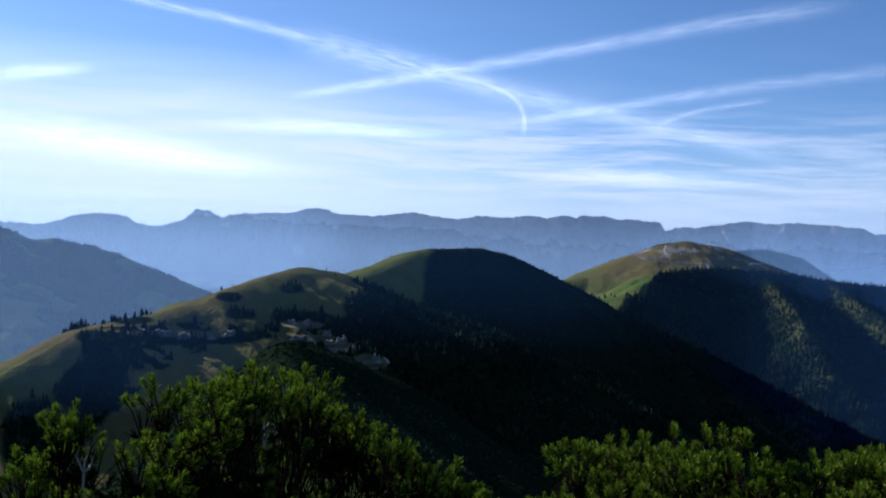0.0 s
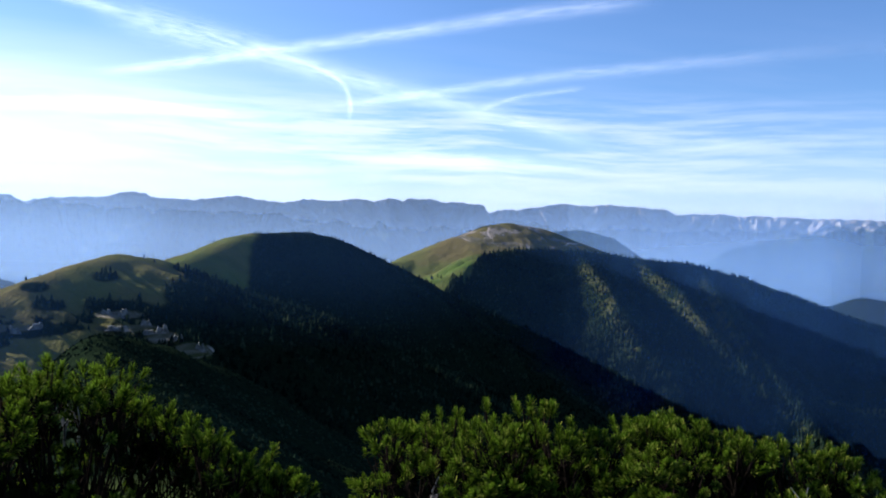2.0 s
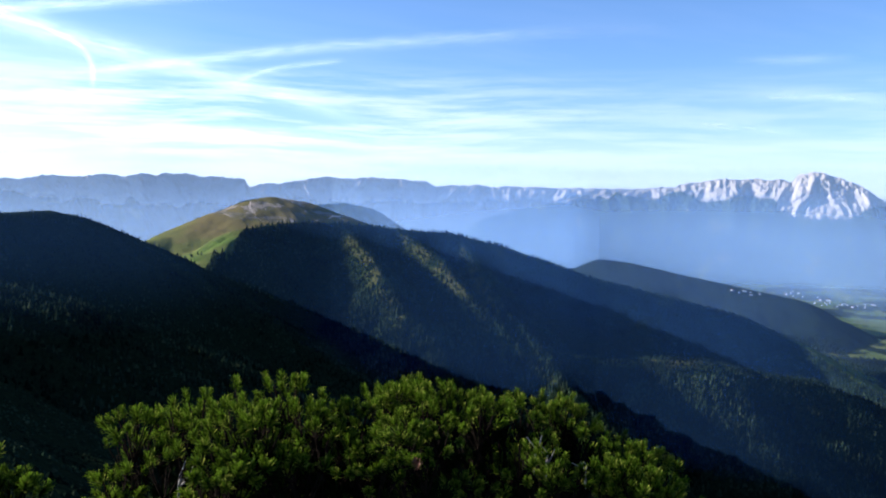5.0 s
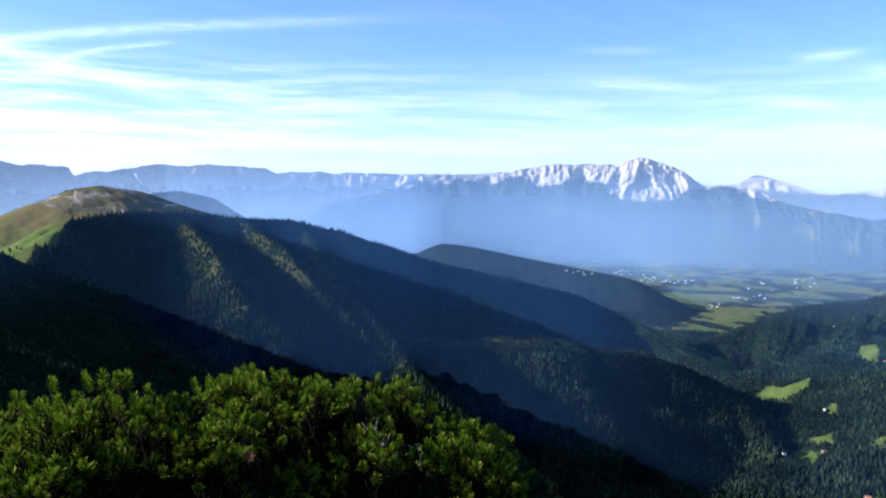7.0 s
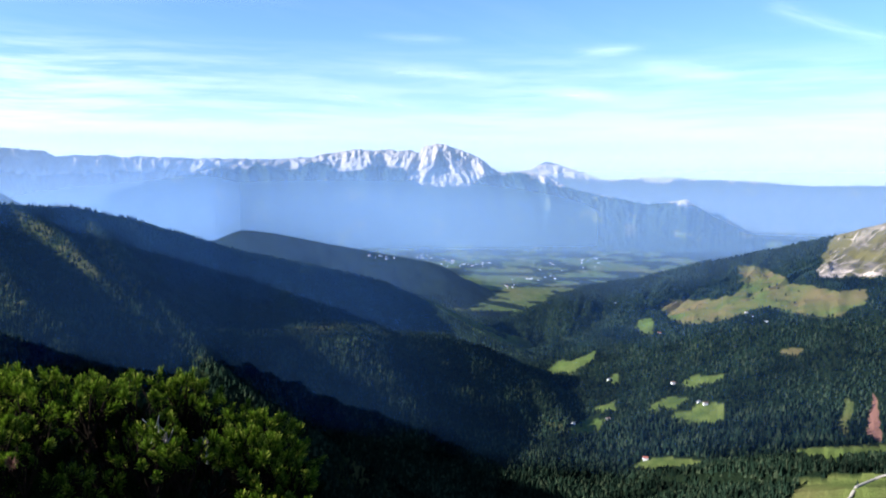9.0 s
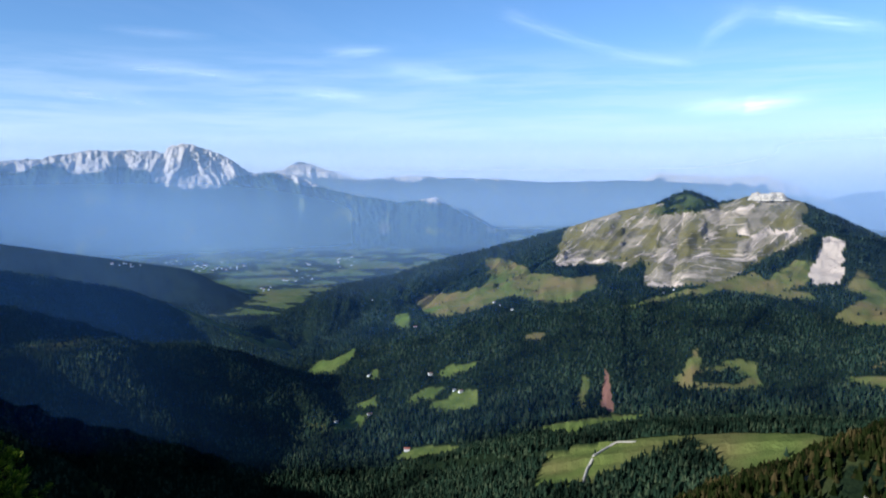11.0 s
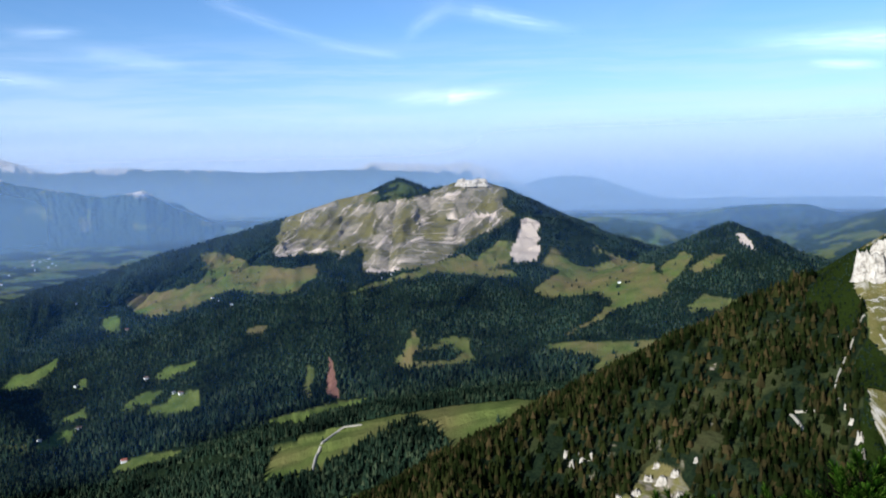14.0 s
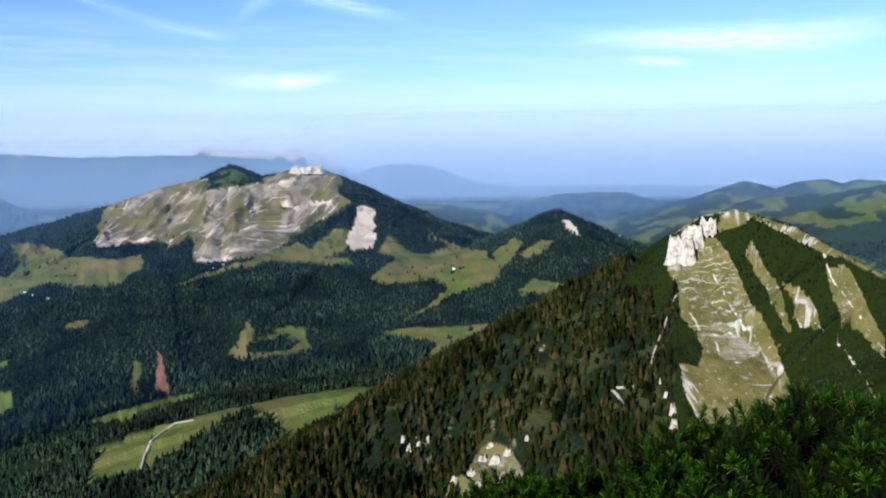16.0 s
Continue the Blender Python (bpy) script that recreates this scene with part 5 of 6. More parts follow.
STREAKS = [
    ([(-18, 6.5), (-8.9, 6.85), (-3.6, 6.8), (4.1, 6.85)], (0.9, 0.9), 0.6), ([(-30, 8.0), (-26.2, 8.7), (-22, 9.5)], (1.0, 0.6), 0.6),
    ([(-34, 5.4), (-24, 5.0), (-14.6, 4.0), (-7, 3.8)], (2.4, 1.4), 0.6), ([(4, 4.6), (12, 4.4), (24, 4.2)], (1.2, 1.2), 0.5),
    ([(25, 5.7), (30.7, 6.0), (38.3, 5.9)], (0.8, 0.7), 0.6), ([(43.5, 7.1), (50.6, 7.2), (57.5, 6.5)], (0.8, 0.7), 0.9), ([(40.6, 5.9), (47.5, 5.2), (52.4, 4.6)], (0.6, 0.8), 0.9),
    ([(45.4, 9.5), (53.8, 9.2)], (0.5, 0.6), 0.6), ([(56.5, 5.95), (60, 5.75), (64, 5.5)], (0.9, 0.6), 0.8),
    ([(59.6, 8.3), (62, 8.5), (65, 8.6)], (0.7, 0.6), 0.7), ([(82.2, 4.3), (85.8, 4.7), (87.2, 4.5), (92, 5.05)], (1.2, 0.6), 0.8), ([(84.2, 8.0), (86, 9.6), (88.3, 10.6)], (0.7, 1.0), 0.4),
    ([(85, 10.8), (90.5, 9.8), (97, 8.3)], (1.0, 0.8), 0.4), ([(104, 7.5), (113.3, 6.9), (121.3, 6.6), (128, 7.4)], (0.8, 2.2), 0.7),
    ([(109.8, 5.8), (114.7, 5.35)], (0.5, 0.5), 0.6), ([(62, 7.3), (67, 7.2), (72, 6.2)], (1.2, 1.0), 0.6),
]
for i, (points, wide, amount) in enumerate(STREAKS):
    sky_ribbon("cirrus_cloud", "thin white cirrus streak in the blue sky", "cloud", points, (wide[0] * 1.9, wide[1] * 1.9), amount * (0.27 if points[0][0] < 60 else 0.24), "cirrus streaks in the sky", 4600 - 5 * i)

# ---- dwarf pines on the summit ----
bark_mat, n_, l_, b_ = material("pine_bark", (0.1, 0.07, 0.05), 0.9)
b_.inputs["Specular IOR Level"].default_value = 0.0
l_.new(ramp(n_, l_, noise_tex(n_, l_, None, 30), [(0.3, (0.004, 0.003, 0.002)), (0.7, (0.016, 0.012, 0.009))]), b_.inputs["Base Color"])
dead_mat, n_, l_, b_ = material("weathered_dead_wood", (0.4, 0.36, 0.32), 0.85)
l_.new(ramp(n_, l_, noise_tex(n_, l_, None, 40), [(0.3, (0.12, 0.1, 0.085)), (0.7, (0.32, 0.28, 0.24))]), b_.inputs["Base Color"])
def needle_material(name, shades, glow):
    """Pine needles letting some light through: tuft shade painted dark at the base, sunlight painted towards the tip.
    """
    m, n, l, b = material(name, (0.05, 0.1, 0.02), 0.5)
    b.inputs["Specular IOR Level"].default_value = 0.0
    tip_light = n.new("ShaderNodeAttribute")
    tip_light.attribute_name = "tip"
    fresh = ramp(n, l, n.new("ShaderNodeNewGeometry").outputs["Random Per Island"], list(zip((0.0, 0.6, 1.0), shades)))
    l.new(mix(n, l, tip_light.outputs["Fac"], (0.004, 0.011, 0.001), fresh), b.inputs["Base Color"])
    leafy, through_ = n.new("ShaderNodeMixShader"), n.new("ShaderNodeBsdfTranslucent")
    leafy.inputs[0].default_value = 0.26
    l.new(mix(n, l, tip_light.outputs["Fac"], (0.015, 0.04, 0.002), glow), through_.inputs["Color"])
    l.new(b.outputs[0], leafy.inputs[1])
    l.new(through_.outputs[0], leafy.inputs[2])
    l.new(leafy.outputs[0], n["Material Output"].inputs[0])
    return m


# the palest shade paints sun highlights on random needles
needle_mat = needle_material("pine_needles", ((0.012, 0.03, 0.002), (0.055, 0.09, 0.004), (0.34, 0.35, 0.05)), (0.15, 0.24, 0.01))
# darker copy of the needles: the low scrub's shade is in its colour
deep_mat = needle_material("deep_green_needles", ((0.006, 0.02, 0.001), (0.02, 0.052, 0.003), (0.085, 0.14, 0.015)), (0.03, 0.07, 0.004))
# near-black needles that paint the shade inside a bush
inner_shade_mat, n_, l_, b_ = material("painted_shade_needles", (0.012, 0.024, 0.007), 0.9)
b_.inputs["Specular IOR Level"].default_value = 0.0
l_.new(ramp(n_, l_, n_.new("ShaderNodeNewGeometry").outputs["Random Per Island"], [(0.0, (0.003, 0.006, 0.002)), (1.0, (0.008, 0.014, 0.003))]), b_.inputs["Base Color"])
withered_mat, n_, l_, b_ = material("withered_needles", (0.13, 0.045, 0.02), 0.7)


def shoot_template(needles, seed, stout=1.0):
    """One pine shoot, a metre long: a rounded tuft of stiff needles, thickest below its tip."""
    q = np.random.RandomState(seed)
    verts, faces = [], []
    for i in range(needles):
        h = 0.3 + 0.55 * ((i + q.rand()) / needles) ** 0.8
        a = i * 2.39996 + q.rand() * 0.5
        spread = radians(104 - 100 * h + 9 * q.randn())
        length = 0.31 + 0.1 * q.rand()
        out = np.array([math.cos(a), math.sin(a), 0.0])
        d = out * math.sin(spread) + np.array([0, 0, math.cos(spread)])
        w = np.array([-math.sin(a), math.cos(a), 0.0]) * 0.0155 * stout
        p = np.array([0, 0, h]) + out * 0.02
        base = len(verts)
        verts += [p - w * 0.8, p + w * 0.8, p + d * length + w * 0.5, p + d * length - w * 0.5]
        faces += [(base, base + 1, base + 2), (base, base + 2, base + 3)]
    return np.array(verts), np.array(faces)


SHOOTS = [shoot_template(54, 40 + i, 2.0) for i in range(5)]
COARSE = [shoot_template(44, 60 + i, 2.2) for i in range(4)]
INNER = [shoot_template(34, 50 + i, 2.2) for i in range(3)]


def tube(path, radii, sides=5):
    """Vertices and quads of a tapering branch along a path."""
    path = np.asarray(path, dtype=float)
    verts, faces = [], []
    for i, p in enumerate(path):
        d = path[min(i + 1, len(path) - 1)] - path[max(i - 1, 0)]
        d /= np.linalg.norm(d) + 1e-9
        u = np.cross(d, (0.31, 0.77, 0.55))
        u /= np.linalg.norm(u)
        v = np.cross(d, u)
        for k in range(sides):
            a = 2 * math.pi * k / sides
            verts.append(p + radii[i] * (math.cos(a) * u + math.sin(a) * v))
    for i in range(len(path) - 1):
        for k in range(sides):
            faces.append((i * sides + k, i * sides + (k + 1) % sides, (i + 1) * sides + (k + 1) % sides, (i + 1) * sides + k))
    return np.array(verts), np.array(faces)


def joined(chunks):
    verts, faces, start = [], [], 0
    for v, f in chunks:
        verts.append(v)
        faces.append(f + start)
        start += len(v)
    return np.concatenate(verts), np.concatenate(faces)


def brushes(spots, ways, lengths, seed, kinds=None):
    """All shoots of one bush as one set of arrays."""
    q = np.random.RandomState(seed)
    chunks = []
    for spot, way, length in zip(spots, ways, lengths):
        sv, sf = (kinds or SHOOTS)[q.randint(len(kinds or SHOOTS))]
        w = way / np.linalg.norm(way)
        u = np.cross(w, (0.3, 0.9, 0.2))
        u /= np.linalg.norm(u)
        v = np.cross(w, u)
        a = q.rand() * 6.28
        uu, vv = u * math.cos(a) + v * math.sin(a), v * math.cos(a) - u * math.sin(a)
        fat = 0.85 + 0.3 * q.rand()
        local = sv[:, :1] * uu * fat + sv[:, 1:2] * vv * fat + sv[:, 2:] * w
        chunks.append((spot + local * length, sf))
    return joined(chunks)


def part(name, arrays, mat, parent, label="", soft=True):
    ob = new(name, bare_mesh(name, arrays[0], arrays[1], mat, soft))
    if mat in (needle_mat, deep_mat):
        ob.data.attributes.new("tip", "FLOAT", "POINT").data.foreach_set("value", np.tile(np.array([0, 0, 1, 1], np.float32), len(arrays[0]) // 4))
    ob.parent = parent
    if label:
        tagged(ob, label)
    return ob


def ground_at(x, y):
    i = int(np.argmin(np.abs(rings - math.hypot(x, y))))
    j = int(np.argmin(np.abs((np.degrees(bearings) - math.degrees(math.atan2(x, y)) + 180) % 360 - 180)))
    return float(GZ[i, j])


def dwarf_pine(outline, dist, deep, shoots, size, label, seed, dead=(), dim_share=0.2, kinds=None, green_mat=None, splay=0.6):
    """A bush whose top follows an outline (bearing, rise) at a distance; deep: half its thickness."""
    q = np.random.RandomState(seed)
    ob_, or_ = [p[0] for p in outline], [p[1] for p in outline]
    mid = radians(0.5 * (ob_[0] + ob_[-1]))
    root = np.array([dist * math.sin(mid), dist * math.cos(mid), 0.0])
    root[2] = ground_at(root[0], root[1]) - 0.05
    thing = tagged(new("dwarf_pine"), label, "bush", "dwarf pines on the summit")
    thing.location = root
    spots, ways, lengths, clusters, inner = [], [], [], [], []
    heads = int(shoots / 7)
    boughs = [(ob_[0] + (ob_[-1] - ob_[0]) * (k + q.rand()) / (heads // 5), q.uniform(-1, 0.75), 0.05 * q.rand() if q.rand() < 0.4 else 0.16 + q.rand() * 0.62) for k in range(heads // 5)]
    for c in range(heads):
        bough_b, bough_phi, bough_tuck = boughs[c % len(boughs)]
        b = np.clip(bough_b + 1.1 * q.randn() * 4.0 / dist, ob_[0], ob_[-1])
        phi = np.clip(bough_phi + 0.09 * q.randn(), -1, 0.75)
        d = dist + deep * phi
        tuck = bough_tuck + 0.04 * q.rand() + 0.2 * abs(b - bough_b) * dist / 57
        ztop = EYE + d * math.tan(radians(np.interp(b, ob_, or_))) - 0.42 * deep * phi * phi + 0.04
        head = np.array([d * math.sin(radians(b)), d * math.cos(radians(b)), ztop - tuck])
        head[2] = max(head[2], ground_at(head[0], head[1]) + 0.05)
        away = np.array([math.sin(radians(b)), math.cos(radians(b)), 0.0])
        lean = away * (0.35 * phi) + np.array([0.2 * q.randn(), 0.2 * q.randn(), 1.0])
        clusters.append(head - (0, 0, 0.16))
        for k in range(9):
            reach = size * (0.1 + 0.85 * math.sqrt((k % 7 + 0.5) / 7))
            turn = k * 2.4 + q.rand()
            off = np.array([math.cos(turn), math.sin(turn), 0.0]) * reach
            off[2] = -0.45 * reach + 0.3 * size * q.randn()
            if k > 6:
                off[2] -= 0.14 + 0.3 * q.rand()
            # the deeper a shoot sits, the likelier it gets the painted shade
            dimmed = k > 6 or q.rand() < dim_share + 1.0 * tuck
            inner.append(dimmed)
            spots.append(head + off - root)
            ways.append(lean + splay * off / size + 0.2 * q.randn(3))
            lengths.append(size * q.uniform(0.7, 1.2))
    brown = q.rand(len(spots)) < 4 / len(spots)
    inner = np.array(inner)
    green, dimmed = np.nonzero(~brown & ~inner)[0], np.nonzero(~brown & inner)[0]
    part("inner_foliage", brushes([spots[k] - (0, 0, 0.2) for k in dimmed], [ways[k] for k in dimmed], [lengths[k] * 1.5 for k in dimmed], seed, INNER), inner_shade_mat, thing, "near-black needles painting the shade inside the bush", soft=False)
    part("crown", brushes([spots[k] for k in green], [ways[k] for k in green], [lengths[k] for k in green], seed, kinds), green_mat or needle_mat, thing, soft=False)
    for k in np.nonzero(brown)[0]:
        part("withered_shoot", brushes([spots[k]], [ways[k]], [lengths[k]], seed), withered_mat, thing, "rust-brown withered shoot", soft=False)
    twigs = []
    limbs = 11
    for i in range(limbs):
        members = [h for j, h in enumerate(clusters) if j % limbs == i]
        tip = np.mean(members, axis=0) - root
        path = [np.zeros(3) + q.randn(3) * 0.04, tip * np.array([0.45, 0.45, 0.2]), tip * np.array([0.8, 0.8, 0.6]), tip]
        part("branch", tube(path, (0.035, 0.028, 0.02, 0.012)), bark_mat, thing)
        for h in members:
            g = h - root
            twigs.append(tube([tip * 0.85, 0.5 * (tip * 0.85 + g) - (0, 0, 0.05), g], (0.009, 0.006, 0.004), 4))
    for p, g in zip(spots, range(len(spots))):
        twigs.append(tube([clusters[g // 9] - root, p, p + ways[g] / np.linalg.norm(ways[g]) * lengths[g] * 0.6], (0.004, 0.003, 0.002), 3))
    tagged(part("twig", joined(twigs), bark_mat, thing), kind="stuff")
    for b, r, d, tall in dead:
        tall *= 0.32
        base = np.array(at(b, r, d)) - root
        fork = []
        for k in range(4):
            way = np.array([q.randn() * 0.5, q.randn() * 0.5, 1.0])
            way /= np.linalg.norm(way)
            p1 = base + way * tall * 0.5 + q.randn(3) * 0.01
            fork.append(tube([base - (0, 0, 0.06), base, p1, p1 + (way + q.randn(3) * 0.35) * tall * 0.5], (0.005, 0.005, 0.0035, 0.0015), 5))
        part("dead_twig", joined(fork), dead_mat, thing, "bleached bare dead twig")
    return thing


dwarf_pine([(-24.5, -15.5), (-22.2, -11.8), (-20.5, -13.5), (-17.5, -10.6), (-15, -10.6), (-12.6, -8.9), (-10.5, -10), (-8.1, -9.6), (-5.5, -11.6), (-4.2, -12.4), (-1.8, -14.4), (2.5, -16.2), (4, -19)],
           4.0, 0.75, 2000, 0.082, "mountain pine bush with fresh green needles and bleached twigs", 101, [(-27.6, -17.5, 3.3, 0.35), (-20.8, -14.5, 3.7, 0.3), (-10.5, -12.6, 3.9, 0.3), (-9.8, -12.4, 4.0, 0.25)])
dwarf_pine([(7.2, -18), (8.6, -12.7), (10.5, -13), (13.2, -11.9), (16.2, -10.9), (18.5, -11.6), (20.1, -12.0), (23, -12.4), (24.5, -13)],
           4.15, 0.75, 1650, 0.082, "sunlit mountain pine bush with upright green shoots", 102, [(11.5, -16.9, 3.7, 0.3), (14.5, -17.2, 3.6, 0.25)])
dwarf_pine([(22.5, -13), (25.4, -11.6), (28.0, -11.9), (29.6, -12.6), (31.3, -12.3), (34.9, -12.5), (36.4, -13.2), (37.4, -14.1), (39.8, -14.6), (41.8, -16.0), (43.5, -19.5)],
           4.2, 0.75, 1850, 0.082, "dense mountain pine bush beside a bleached fork", 103, [(33.6, -15.6, 3.9, 0.28), (34.4, -15.8, 3.95, 0.25), (36.8, -16.3, 3.9, 0.2)])
# its shade is painted by darker needles and more near-black shoots
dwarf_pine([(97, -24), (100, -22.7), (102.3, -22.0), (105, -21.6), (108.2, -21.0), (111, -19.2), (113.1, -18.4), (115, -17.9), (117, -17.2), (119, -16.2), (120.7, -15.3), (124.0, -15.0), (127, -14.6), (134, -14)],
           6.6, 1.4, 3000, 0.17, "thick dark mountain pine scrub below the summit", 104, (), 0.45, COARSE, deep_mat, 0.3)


# ---- things on the slopes ----
def on_land(bearing, rise):
    """Where the line of sight from the summit at a bearing and dip first meets the land beyond the near ridge."""
    j = int(np.argmin(np.abs(np.degrees(bearings) - bearing)))
    k = np.nonzero((RISE[:, j] >= rise) & (rings > 330))[0]
    i = int(k[0]) if len(k) else NR - 1
    return GX[i, j], GY[i, j], GZ[i, j], RR[i, j]


wall_mat, n_, l_, b_ = material("whitewashed_wall", (0.75, 0.72, 0.66), 0.9)
l_.new(ramp(n_, l_, noise_tex(n_, l_, None, 0.8), [(0.3, (0.66, 0.62, 0.55)), (0.7, (0.8, 0.78, 0.73))]), b_.inputs["Base Color"])
roof_mats = []
for nm, c in (("red_tile_roof", (0.3, 0.1, 0.06)), ("brown_shingle_roof", (0.17, 0.11, 0.08)), ("grey_roof", (0.24, 0.23, 0.22))):
    m_, n_, l_, b_ = material(nm, c, 0.8)
    l_.new(ramp(n_, l_, noise_tex(n_, l_, None, 1.5), [(0.3, tuple(0.75 * v for v in c)), (0.7, tuple(1.2 * v for v in c))]), b_.inputs["Base Color"])
    roof_mats.append(m_)
glass_mat, *_ = material("dark_window", (0.03, 0.035, 0.045), 0.15)
timber_mat, n_, l_, b_ = material("brown_timber", (0.13, 0.075, 0.04), 0.85)


def box(x0, x1, y0, y1, z0, z1):
    v = np.array([(x, y, z) for z in (z0, z1) for y in (y0, y1) for x in (x0, x1)], dtype=float)
    return v, np.array([(0, 2, 3, 1), (4, 5, 7, 6), (0, 1, 5, 4), (2, 6, 7, 3), (0, 4, 6, 2), (1, 3, 7, 5)])


def gable_roof(w, d, z, rise_, over):
    """Two roof slabs with a thickness, as one mesh of quads."""
    chunks = []
    for side in (-1, 1):
        x0, x1 = 0.0, side * (w / 2 + over)
        zt, ze = z + rise_, z - rise_ * over / (w / 2)
        v = np.array([(x0, -d / 2 - over, zt), (x1, -d / 2 - over, ze), (x1, d / 2 + over, ze), (x0, d / 2 + over, zt)])
        v = np.concatenate([v, v + (0, 0, 0.35)])
        f = np.array([(0, 1, 2, 3), (7, 6, 5, 4), (0, 4, 5, 1), (1, 5, 6, 2), (2, 6, 7, 3), (3, 7, 4, 0)])
        chunks.append((v, f))
    return joined(chunks)


def farmhouse(w, d, h, roof, timber, label):
    thing = tagged(new("farmhouse"), label, "house", "farmhouses in the valley")
    part("wall", box(-w / 2, w / 2, -d / 2, d / 2, -2.5, h), wall_mat, thing, soft=False)
    gab = np.array([(-w / 2, -d / 2 + 0.02, h), (w / 2, -d / 2 + 0.02, h), (0, -d / 2 + 0.02, h + 0.42 * w / 2 * 1.6), (-w / 2, d / 2 - 0.02, h), (w / 2, d / 2 - 0.02, h), (0, d / 2 - 0.02, h + 0.42 * w / 2 * 1.6)])
    part("gable", (gab[:3], np.array([(0, 1, 2)])), timber, thing, soft=False)
    part("gable", (gab[3:], np.array([(2, 1, 0)])), timber, thing, soft=False)
    part("roof", gable_roof(w, d, h, 0.42 * w / 2 * 1.6, 1.0), roof, thing, soft=False)
    for fy in (-1, 1):
        for k in range(3):
            x = (k - 1) * w * 0.3
            y = fy * d / 2
            part("window", box(x - 0.6, x + 0.6, min(y, y + fy * 0.06), max(y, y + fy * 0.06), h * 0.45, h * 0.45 + 1.3), glass_mat, thing, soft=False)
    return thing


HOUSES = [(65.4, -18.01, 0), (67.0, -13.11, 1), (69.1, -14.23, 1), (68.6, -14.17, 2), (62.8, -15.74, 1), (60.5, -16.08, 2), (63.2, -8.05, 2), (66.0, -9.93, 0), (62.8, -13.15, 2),
          (71.8, -8.47, 1), (71.4, -8.26, 1), (72.6, -8.82, 2), (83.3, -7.28, 2), (82.6, -7.56, 1), (98.7, -8.07, 2), (109.8, -5.79, 2)]
q = random.Random(5)
models = [farmhouse(11, 16, 6.5, roof_mats[0], wall_mat, "white farmhouse with a red tiled roof"),
          farmhouse(10, 14, 6.0, roof_mats[1], timber_mat, "white farmhouse with brown shingle roof and timber gable"),
          farmhouse(8, 11, 4.5, roof_mats[2], timber_mat, "small white house with grey roof on a meadow")]
first = [True, True, True]


def settle(model, x, y, z, turn, size=1.0):
    m = pose(x, y, z, 0, 0, turn)
    if first[model]:
        models[model].matrix_basis = m @ Matrix.Diagonal((size, size, size, 1))
        first[model] = False
    else:
        copy_thing(models[model], m).scale = (size, size, size)


for b, r, model in HOUSES:
    x, y, z, d = on_land(b, r)
    settle(model, x, y, z + 0.3, 90 - b + q.uniform(-40, 40), 0.36 if d > 1900 else 0.52)
for b, r, wb, wr, number in ((52.7, -5.67, 1.5, 0.25, 22), (47.5, -5.25, 1.0, 0.15, 9), (56.0, -7.15, 0.7, 0.15, 6), (61.2, -5.33, 1.2, 0.2, 8), (58.2, -6.5, 1.6, 0.3, 9), (50.6, -5.2, 1.3, 0.15, 9), (60, -5.6, 2.5, 0.3, 10)):
    for _ in range(number):
        x, y, z, d = on_land(b + q.gauss(0, wb * 0.5), r + q.gauss(0, wr * 0.6))
        settle(q.choice((0, 1, 2)), x, y, z + 0.3, q.uniform(0, 180), q.uniform(0.28, 0.46))

# gravel tracks
gravel_mat, n_, l_, b_ = material("pale_gravel", (0.5, 0.46, 0.38), 0.95)
l_.new(ramp(n_, l_, noise_tex(n_, l_, None, 0.9), [(0.3, (0.2, 0.18, 0.14)), (0.7, (0.31, 0.28, 0.22))]), b_.inputs["Base Color"])


def track(name, label, points, width):
    """A ribbon laid on the land through points seen at (bearing, dip)."""
    p = np.array([on_land(*v)[:2] for v in points])
    seg = np.concatenate([[0], np.cumsum(np.hypot(*np.diff(p, axis=0).T))])
    s = np.linspace(0, seg[-1], 90)
    line = np.stack([np.convolve(np.pad(np.interp(s, seg, p[:, i]), 7, mode="reflect", reflect_type="odd"), np.ones(15) / 15, "valid") for i in (0, 1)], -1)
    way = np.gradient(line, axis=0)
    way /= np.linalg.norm(way, axis=1, keepdims=True)
    side = np.stack([-way[:, 1], way[:, 0]], -1) * width / 2
    a, b = line - side, line + side
    za, zb = (land(e[:, 0], e[:, 1])[0] for e in (a, b))
    zt = np.maximum(za, zb) + 1.0
    zt = np.convolve(np.pad(zt, 4, mode="edge"), np.ones(9) / 9, "valid") + 0.2
    verts = np.concatenate([np.c_[a, zt], np.c_[b, zt], np.c_[a, zt - 2], np.c_[b, zt - 2]])
    n = len(s)
    i = np.arange(n - 1)
    faces = np.concatenate([np.stack([i, n + i, n + i + 1, i + 1], -1), np.stack([i, i + 1, 2 * n + i + 1, 2 * n + i], -1), np.stack([n + i + 1, n + i, 3 * n + i, 3 * n + i + 1], -1)])
    tagged(new(name, bare_mesh(name, verts, faces, gravel_mat, True)), label, "track", kind="structure")


track("road", "pale gravel track curving up a green meadow", [(77.5, -19.92), (77.8, -18.89), (78.4, -18.02), (79.4, -17.40), (81.0, -17.08)], 3.4)
track("footpath", "narrow pale footpath on a steep slope", [(113.5, -9.64), (113.1, -10.58), (112.6, -12.07), (112.2, -13.18), (111.9, -14.48)], 1.3)
track("footpath", "narrow pale footpath bending across a steep slope", [(112.2, -14.72), (111.2, -15.6), (109.9, -15.92), (109.1, -15.66)], 1.2)
track("footpath", "bare scree groove below the footpath", [(109.1, -15.66), (110.1, -16.75), (111.1, -17.88)], 2.2)

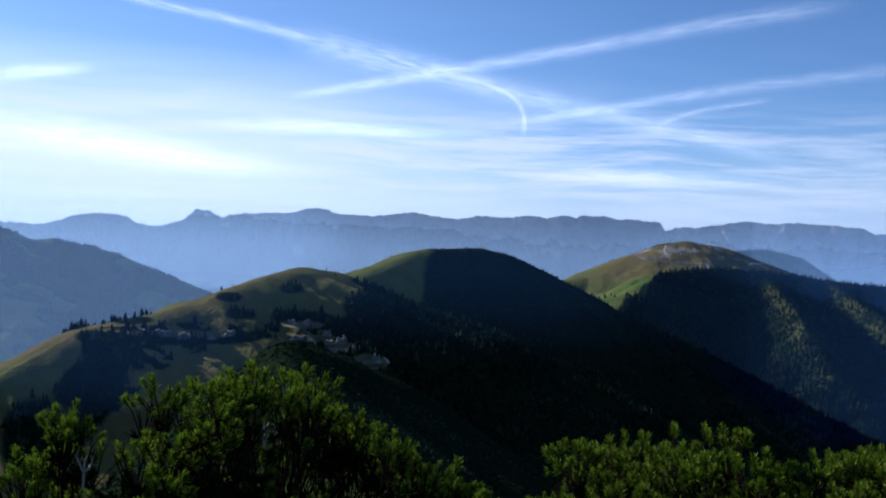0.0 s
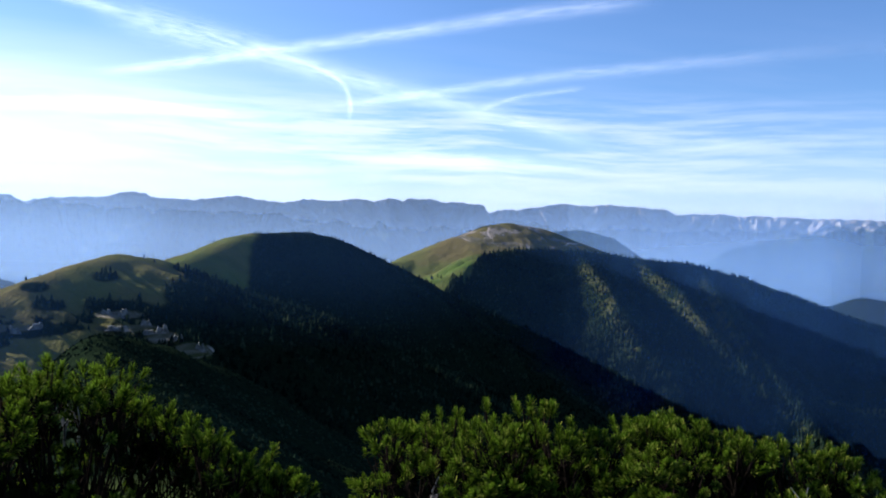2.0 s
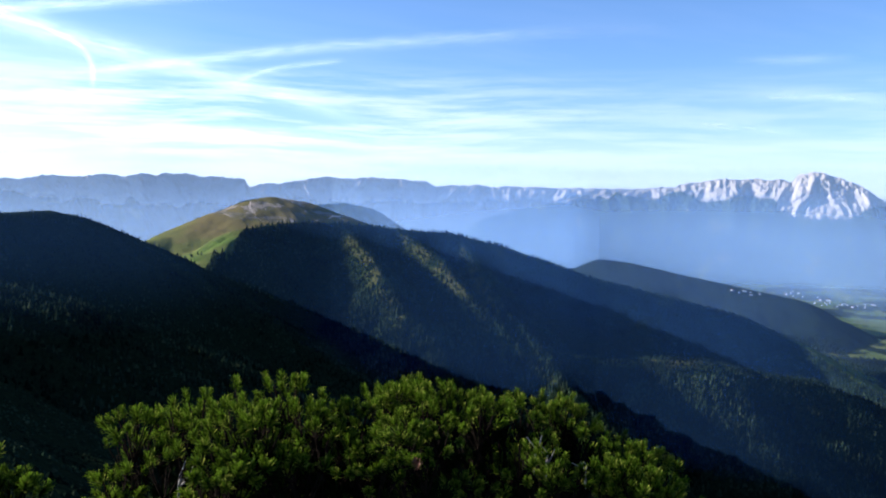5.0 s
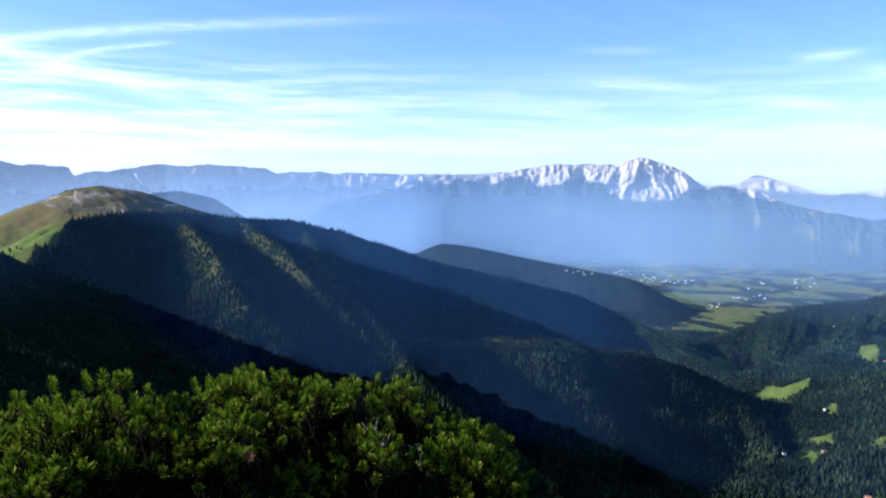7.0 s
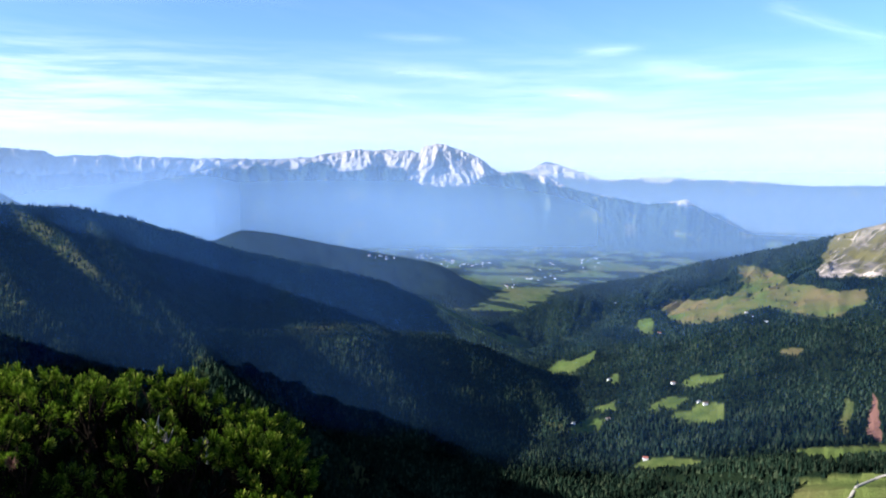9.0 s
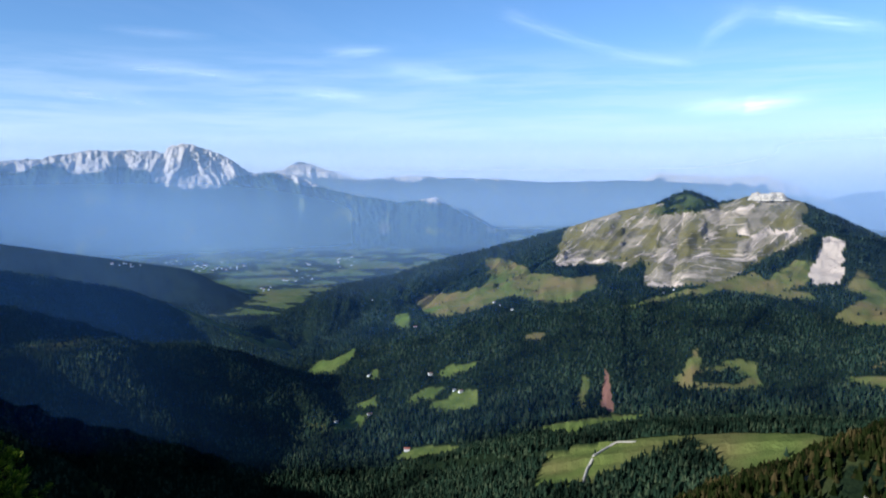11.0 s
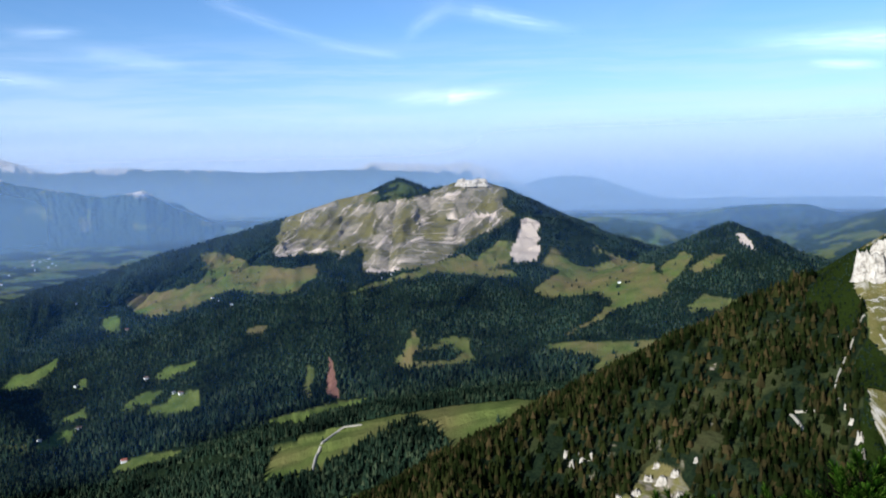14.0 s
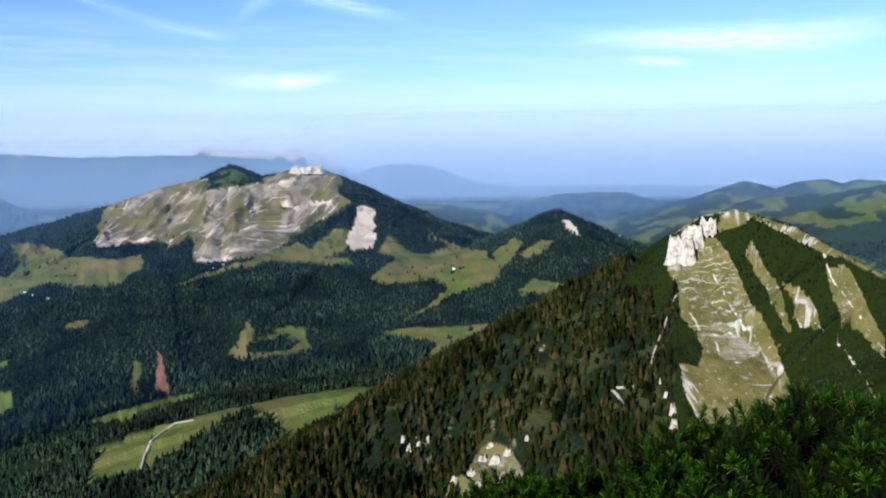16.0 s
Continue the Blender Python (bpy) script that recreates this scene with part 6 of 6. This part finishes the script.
# pale limestone outcrops
stone_mat, n_, l_, b_ = material("pale_limestone", (0.55, 0.51, 0.45), 0.9)
place = n_.new("ShaderNodeNewGeometry").outputs["Position"]
crack = noise_tex(n_, l_, place, 0.22, 8, 0.65)
l_.new(ramp(n_, l_, crack, [(0.34, (0.13, 0.11, 0.085)), (0.47, (0.36, 0.32, 0.26)), (0.7, (0.53, 0.48, 0.4))]), b_.inputs["Base Color"])
bump(n_, l_, crack, 0.8, 2.0, b_)


def crag(label, bearing, rise, wide, high, seed, sink=0.3, mat=None):
    """A fissured outcrop of stepped blocks with a ragged top, about as wide and high as given in metres."""
    x, y, z, d = on_land(bearing, rise)
    nu, nv = 34, 20
    U, V = np.meshgrid(np.linspace(-1, 1, nu), np.linspace(0, 1, nv), indexing="ij")
    crest = 0.45 + (0.55 if wide > 14 else 0.9) * fbm(U * 1.6 + seed * 5.3, U * 0 + seed, 4, ridged=True)
    crest = (crest * np.clip((4.5 if wide > 14 else 2.2) * (1 - np.abs(U)), 0.12, 1))
    flare = 1 + 0.22 * (1 - V) + 0.22 * (fbm(V * 3 + seed, V * 0 + 2.2 * np.sign(U) + seed, 3) - 0.5)
    px, pz = U * wide / 2 * flare, V * high * crest
    joints = np.floor(5 * fbm(U * 2.6 + seed * 1.7, V * 1.1 + seed, 3)) / 5
    chips = fbm(U * 8 + seed, V * 6 + seed, 4) - 0.5
    bulge = np.sqrt(np.clip(1 - U**2, 0, 1)) * (1 - 0.55 * V)
    thick_ = 0.24 * wide
    front = -thick_ * (0.25 + bulge) * (0.75 + 0.75 * joints) - 0.2 * thick_ * chips
    shell = []
    for side_, order in ((front, (0, 1, 2, 3)), (thick_ * (0.2 + bulge), (3, 2, 1, 0))):
        verts = np.stack([px, side_, pz], -1).reshape(-1, 3)
        idx = np.arange(nu * nv).reshape(nu, nv)
        quad = np.stack([idx[:-1, :-1], idx[1:, :-1], idx[1:, 1:], idx[:-1, 1:]], -1).reshape(-1, 4)[:, list(order)]
        shell.append((verts, quad))
    rim = np.concatenate([np.arange(nu) * nv + nv - 1, [0]])
    verts, faces = joined(shell)
    n = nu * nv
    top = np.array([(a_, b_, b_ + n, a_ + n) for a_, b_ in zip(rim[:-2], rim[1:-1])] + [(k, k + n, k + n + 1, k + 1) for k in range(nv - 1)] + [(n - nv + k, n - nv + k + 1, 2 * n - nv + k + 1, 2 * n - nv + k) for k in range(nv - 1)])
    ob = tagged(new("rock_outcrop", bare_mesh("rock_outcrop", verts, np.concatenate([faces, top]), mat or stone_mat)), label, "rock")
    ob.matrix_basis = pose(x, y, z - high * sink, 0, 0, -bearing)
    return ob


# darker copy of the limestone, the bands' shade put into its colour
band_mat, n_, l_, b_ = material("shade_grey_rock", (0.16, 0.15, 0.13), 0.9)
l_.new(ramp(n_, l_, noise_tex(n_, l_, n_.new("ShaderNodeNewGeometry").outputs["Position"], 0.3, 7, 0.65), [(0.35, (0.05, 0.047, 0.035)), (0.65, (0.24, 0.225, 0.19))]), b_.inputs["Base Color"])
crag("flat grey rock cap of the distant summit", 88.9, -1.3, 104, 26, 11, 0.25)
for place_, rise_, wide, high, seed in ((95.0, -19.35, 6, 7, 1), (95.35, -20.0, 5, 7, 3), (96.1, -19.75, 6, 5, 2), (96.7, -19.45, 9, 6, 4), (95.9, -19.25, 4, 3, 5)):
    crag("small white limestone outcrop among spruces", place_, rise_, wide, high, seed, 0.3)
for place_, rise_, wide, high, seed in ((98.6, -22.0, 7, 4, 41), (99.8, -21.6, 9, 5, 42), (100.6, -20.6, 8, 5, 43), (101.4, -20.9, 10, 7, 44), (101.1, -19.8, 6, 5, 45), (102.3, -20.4, 7, 6, 46), (102.6, -21.4, 6, 4, 47), (101.8, -22.0, 8, 4, 48), (100.2, -22.3, 7, 4, 49), (103.6, -19.3, 4, 6, 50)):
    crag("pale broken limestone block on a grassy slope", place_, rise_, wide, high, seed, 0.3)
for place_, rise_, wide, high, seed in ((112.6, -15.4, 4, 6, 51), (113.0, -16.1, 4, 5, 52), (113.4, -17.1, 5, 9, 53), (113.5, -18.0, 6, 7, 54)):
    crag("small pale rock on the steep slope", place_, rise_, wide, high, seed, 0.3)
crag("white limestone cliff below the grassy peak", 113.7, -7.0, 27, 34, 6, 0.3)
crag("white limestone cliff below the grassy peak", 114.4, -6.0, 22, 26, 7, 0.3)
crag("white limestone cliff below the grassy peak", 115.4, -5.4, 17, 24, 8, 0.3)
for place_, rise_, wide, high, seed in ((-9.9, -6.25, 12, 7, 21), (-8.9, -6.4, 14, 8, 22), (-7.6, -6.9, 12, 7, 23), (-6.6, -7.4, 15, 9, 24), (-5.6, -7.9, 13, 8, 25), (-4.2, -8.6, 11, 8, 26), (-9.2, -7.15, 20, 5, 27), (-7.4, -7.5, 16, 5, 28),
                                        (-19.3, -7.0, 16, 6, 29), (-18.0, -7.05, 18, 7, 30), (-16.6, -7.2, 18, 7, 31), (-15.2, -7.25, 16, 6, 32), (-13.9, -7.1, 14, 6, 33)):
    crag("grey rock band on a grassy hill, shade painted in", place_, rise_ - 0.1, wide * 0.8, high * 0.85, seed, 0.3, band_mat)
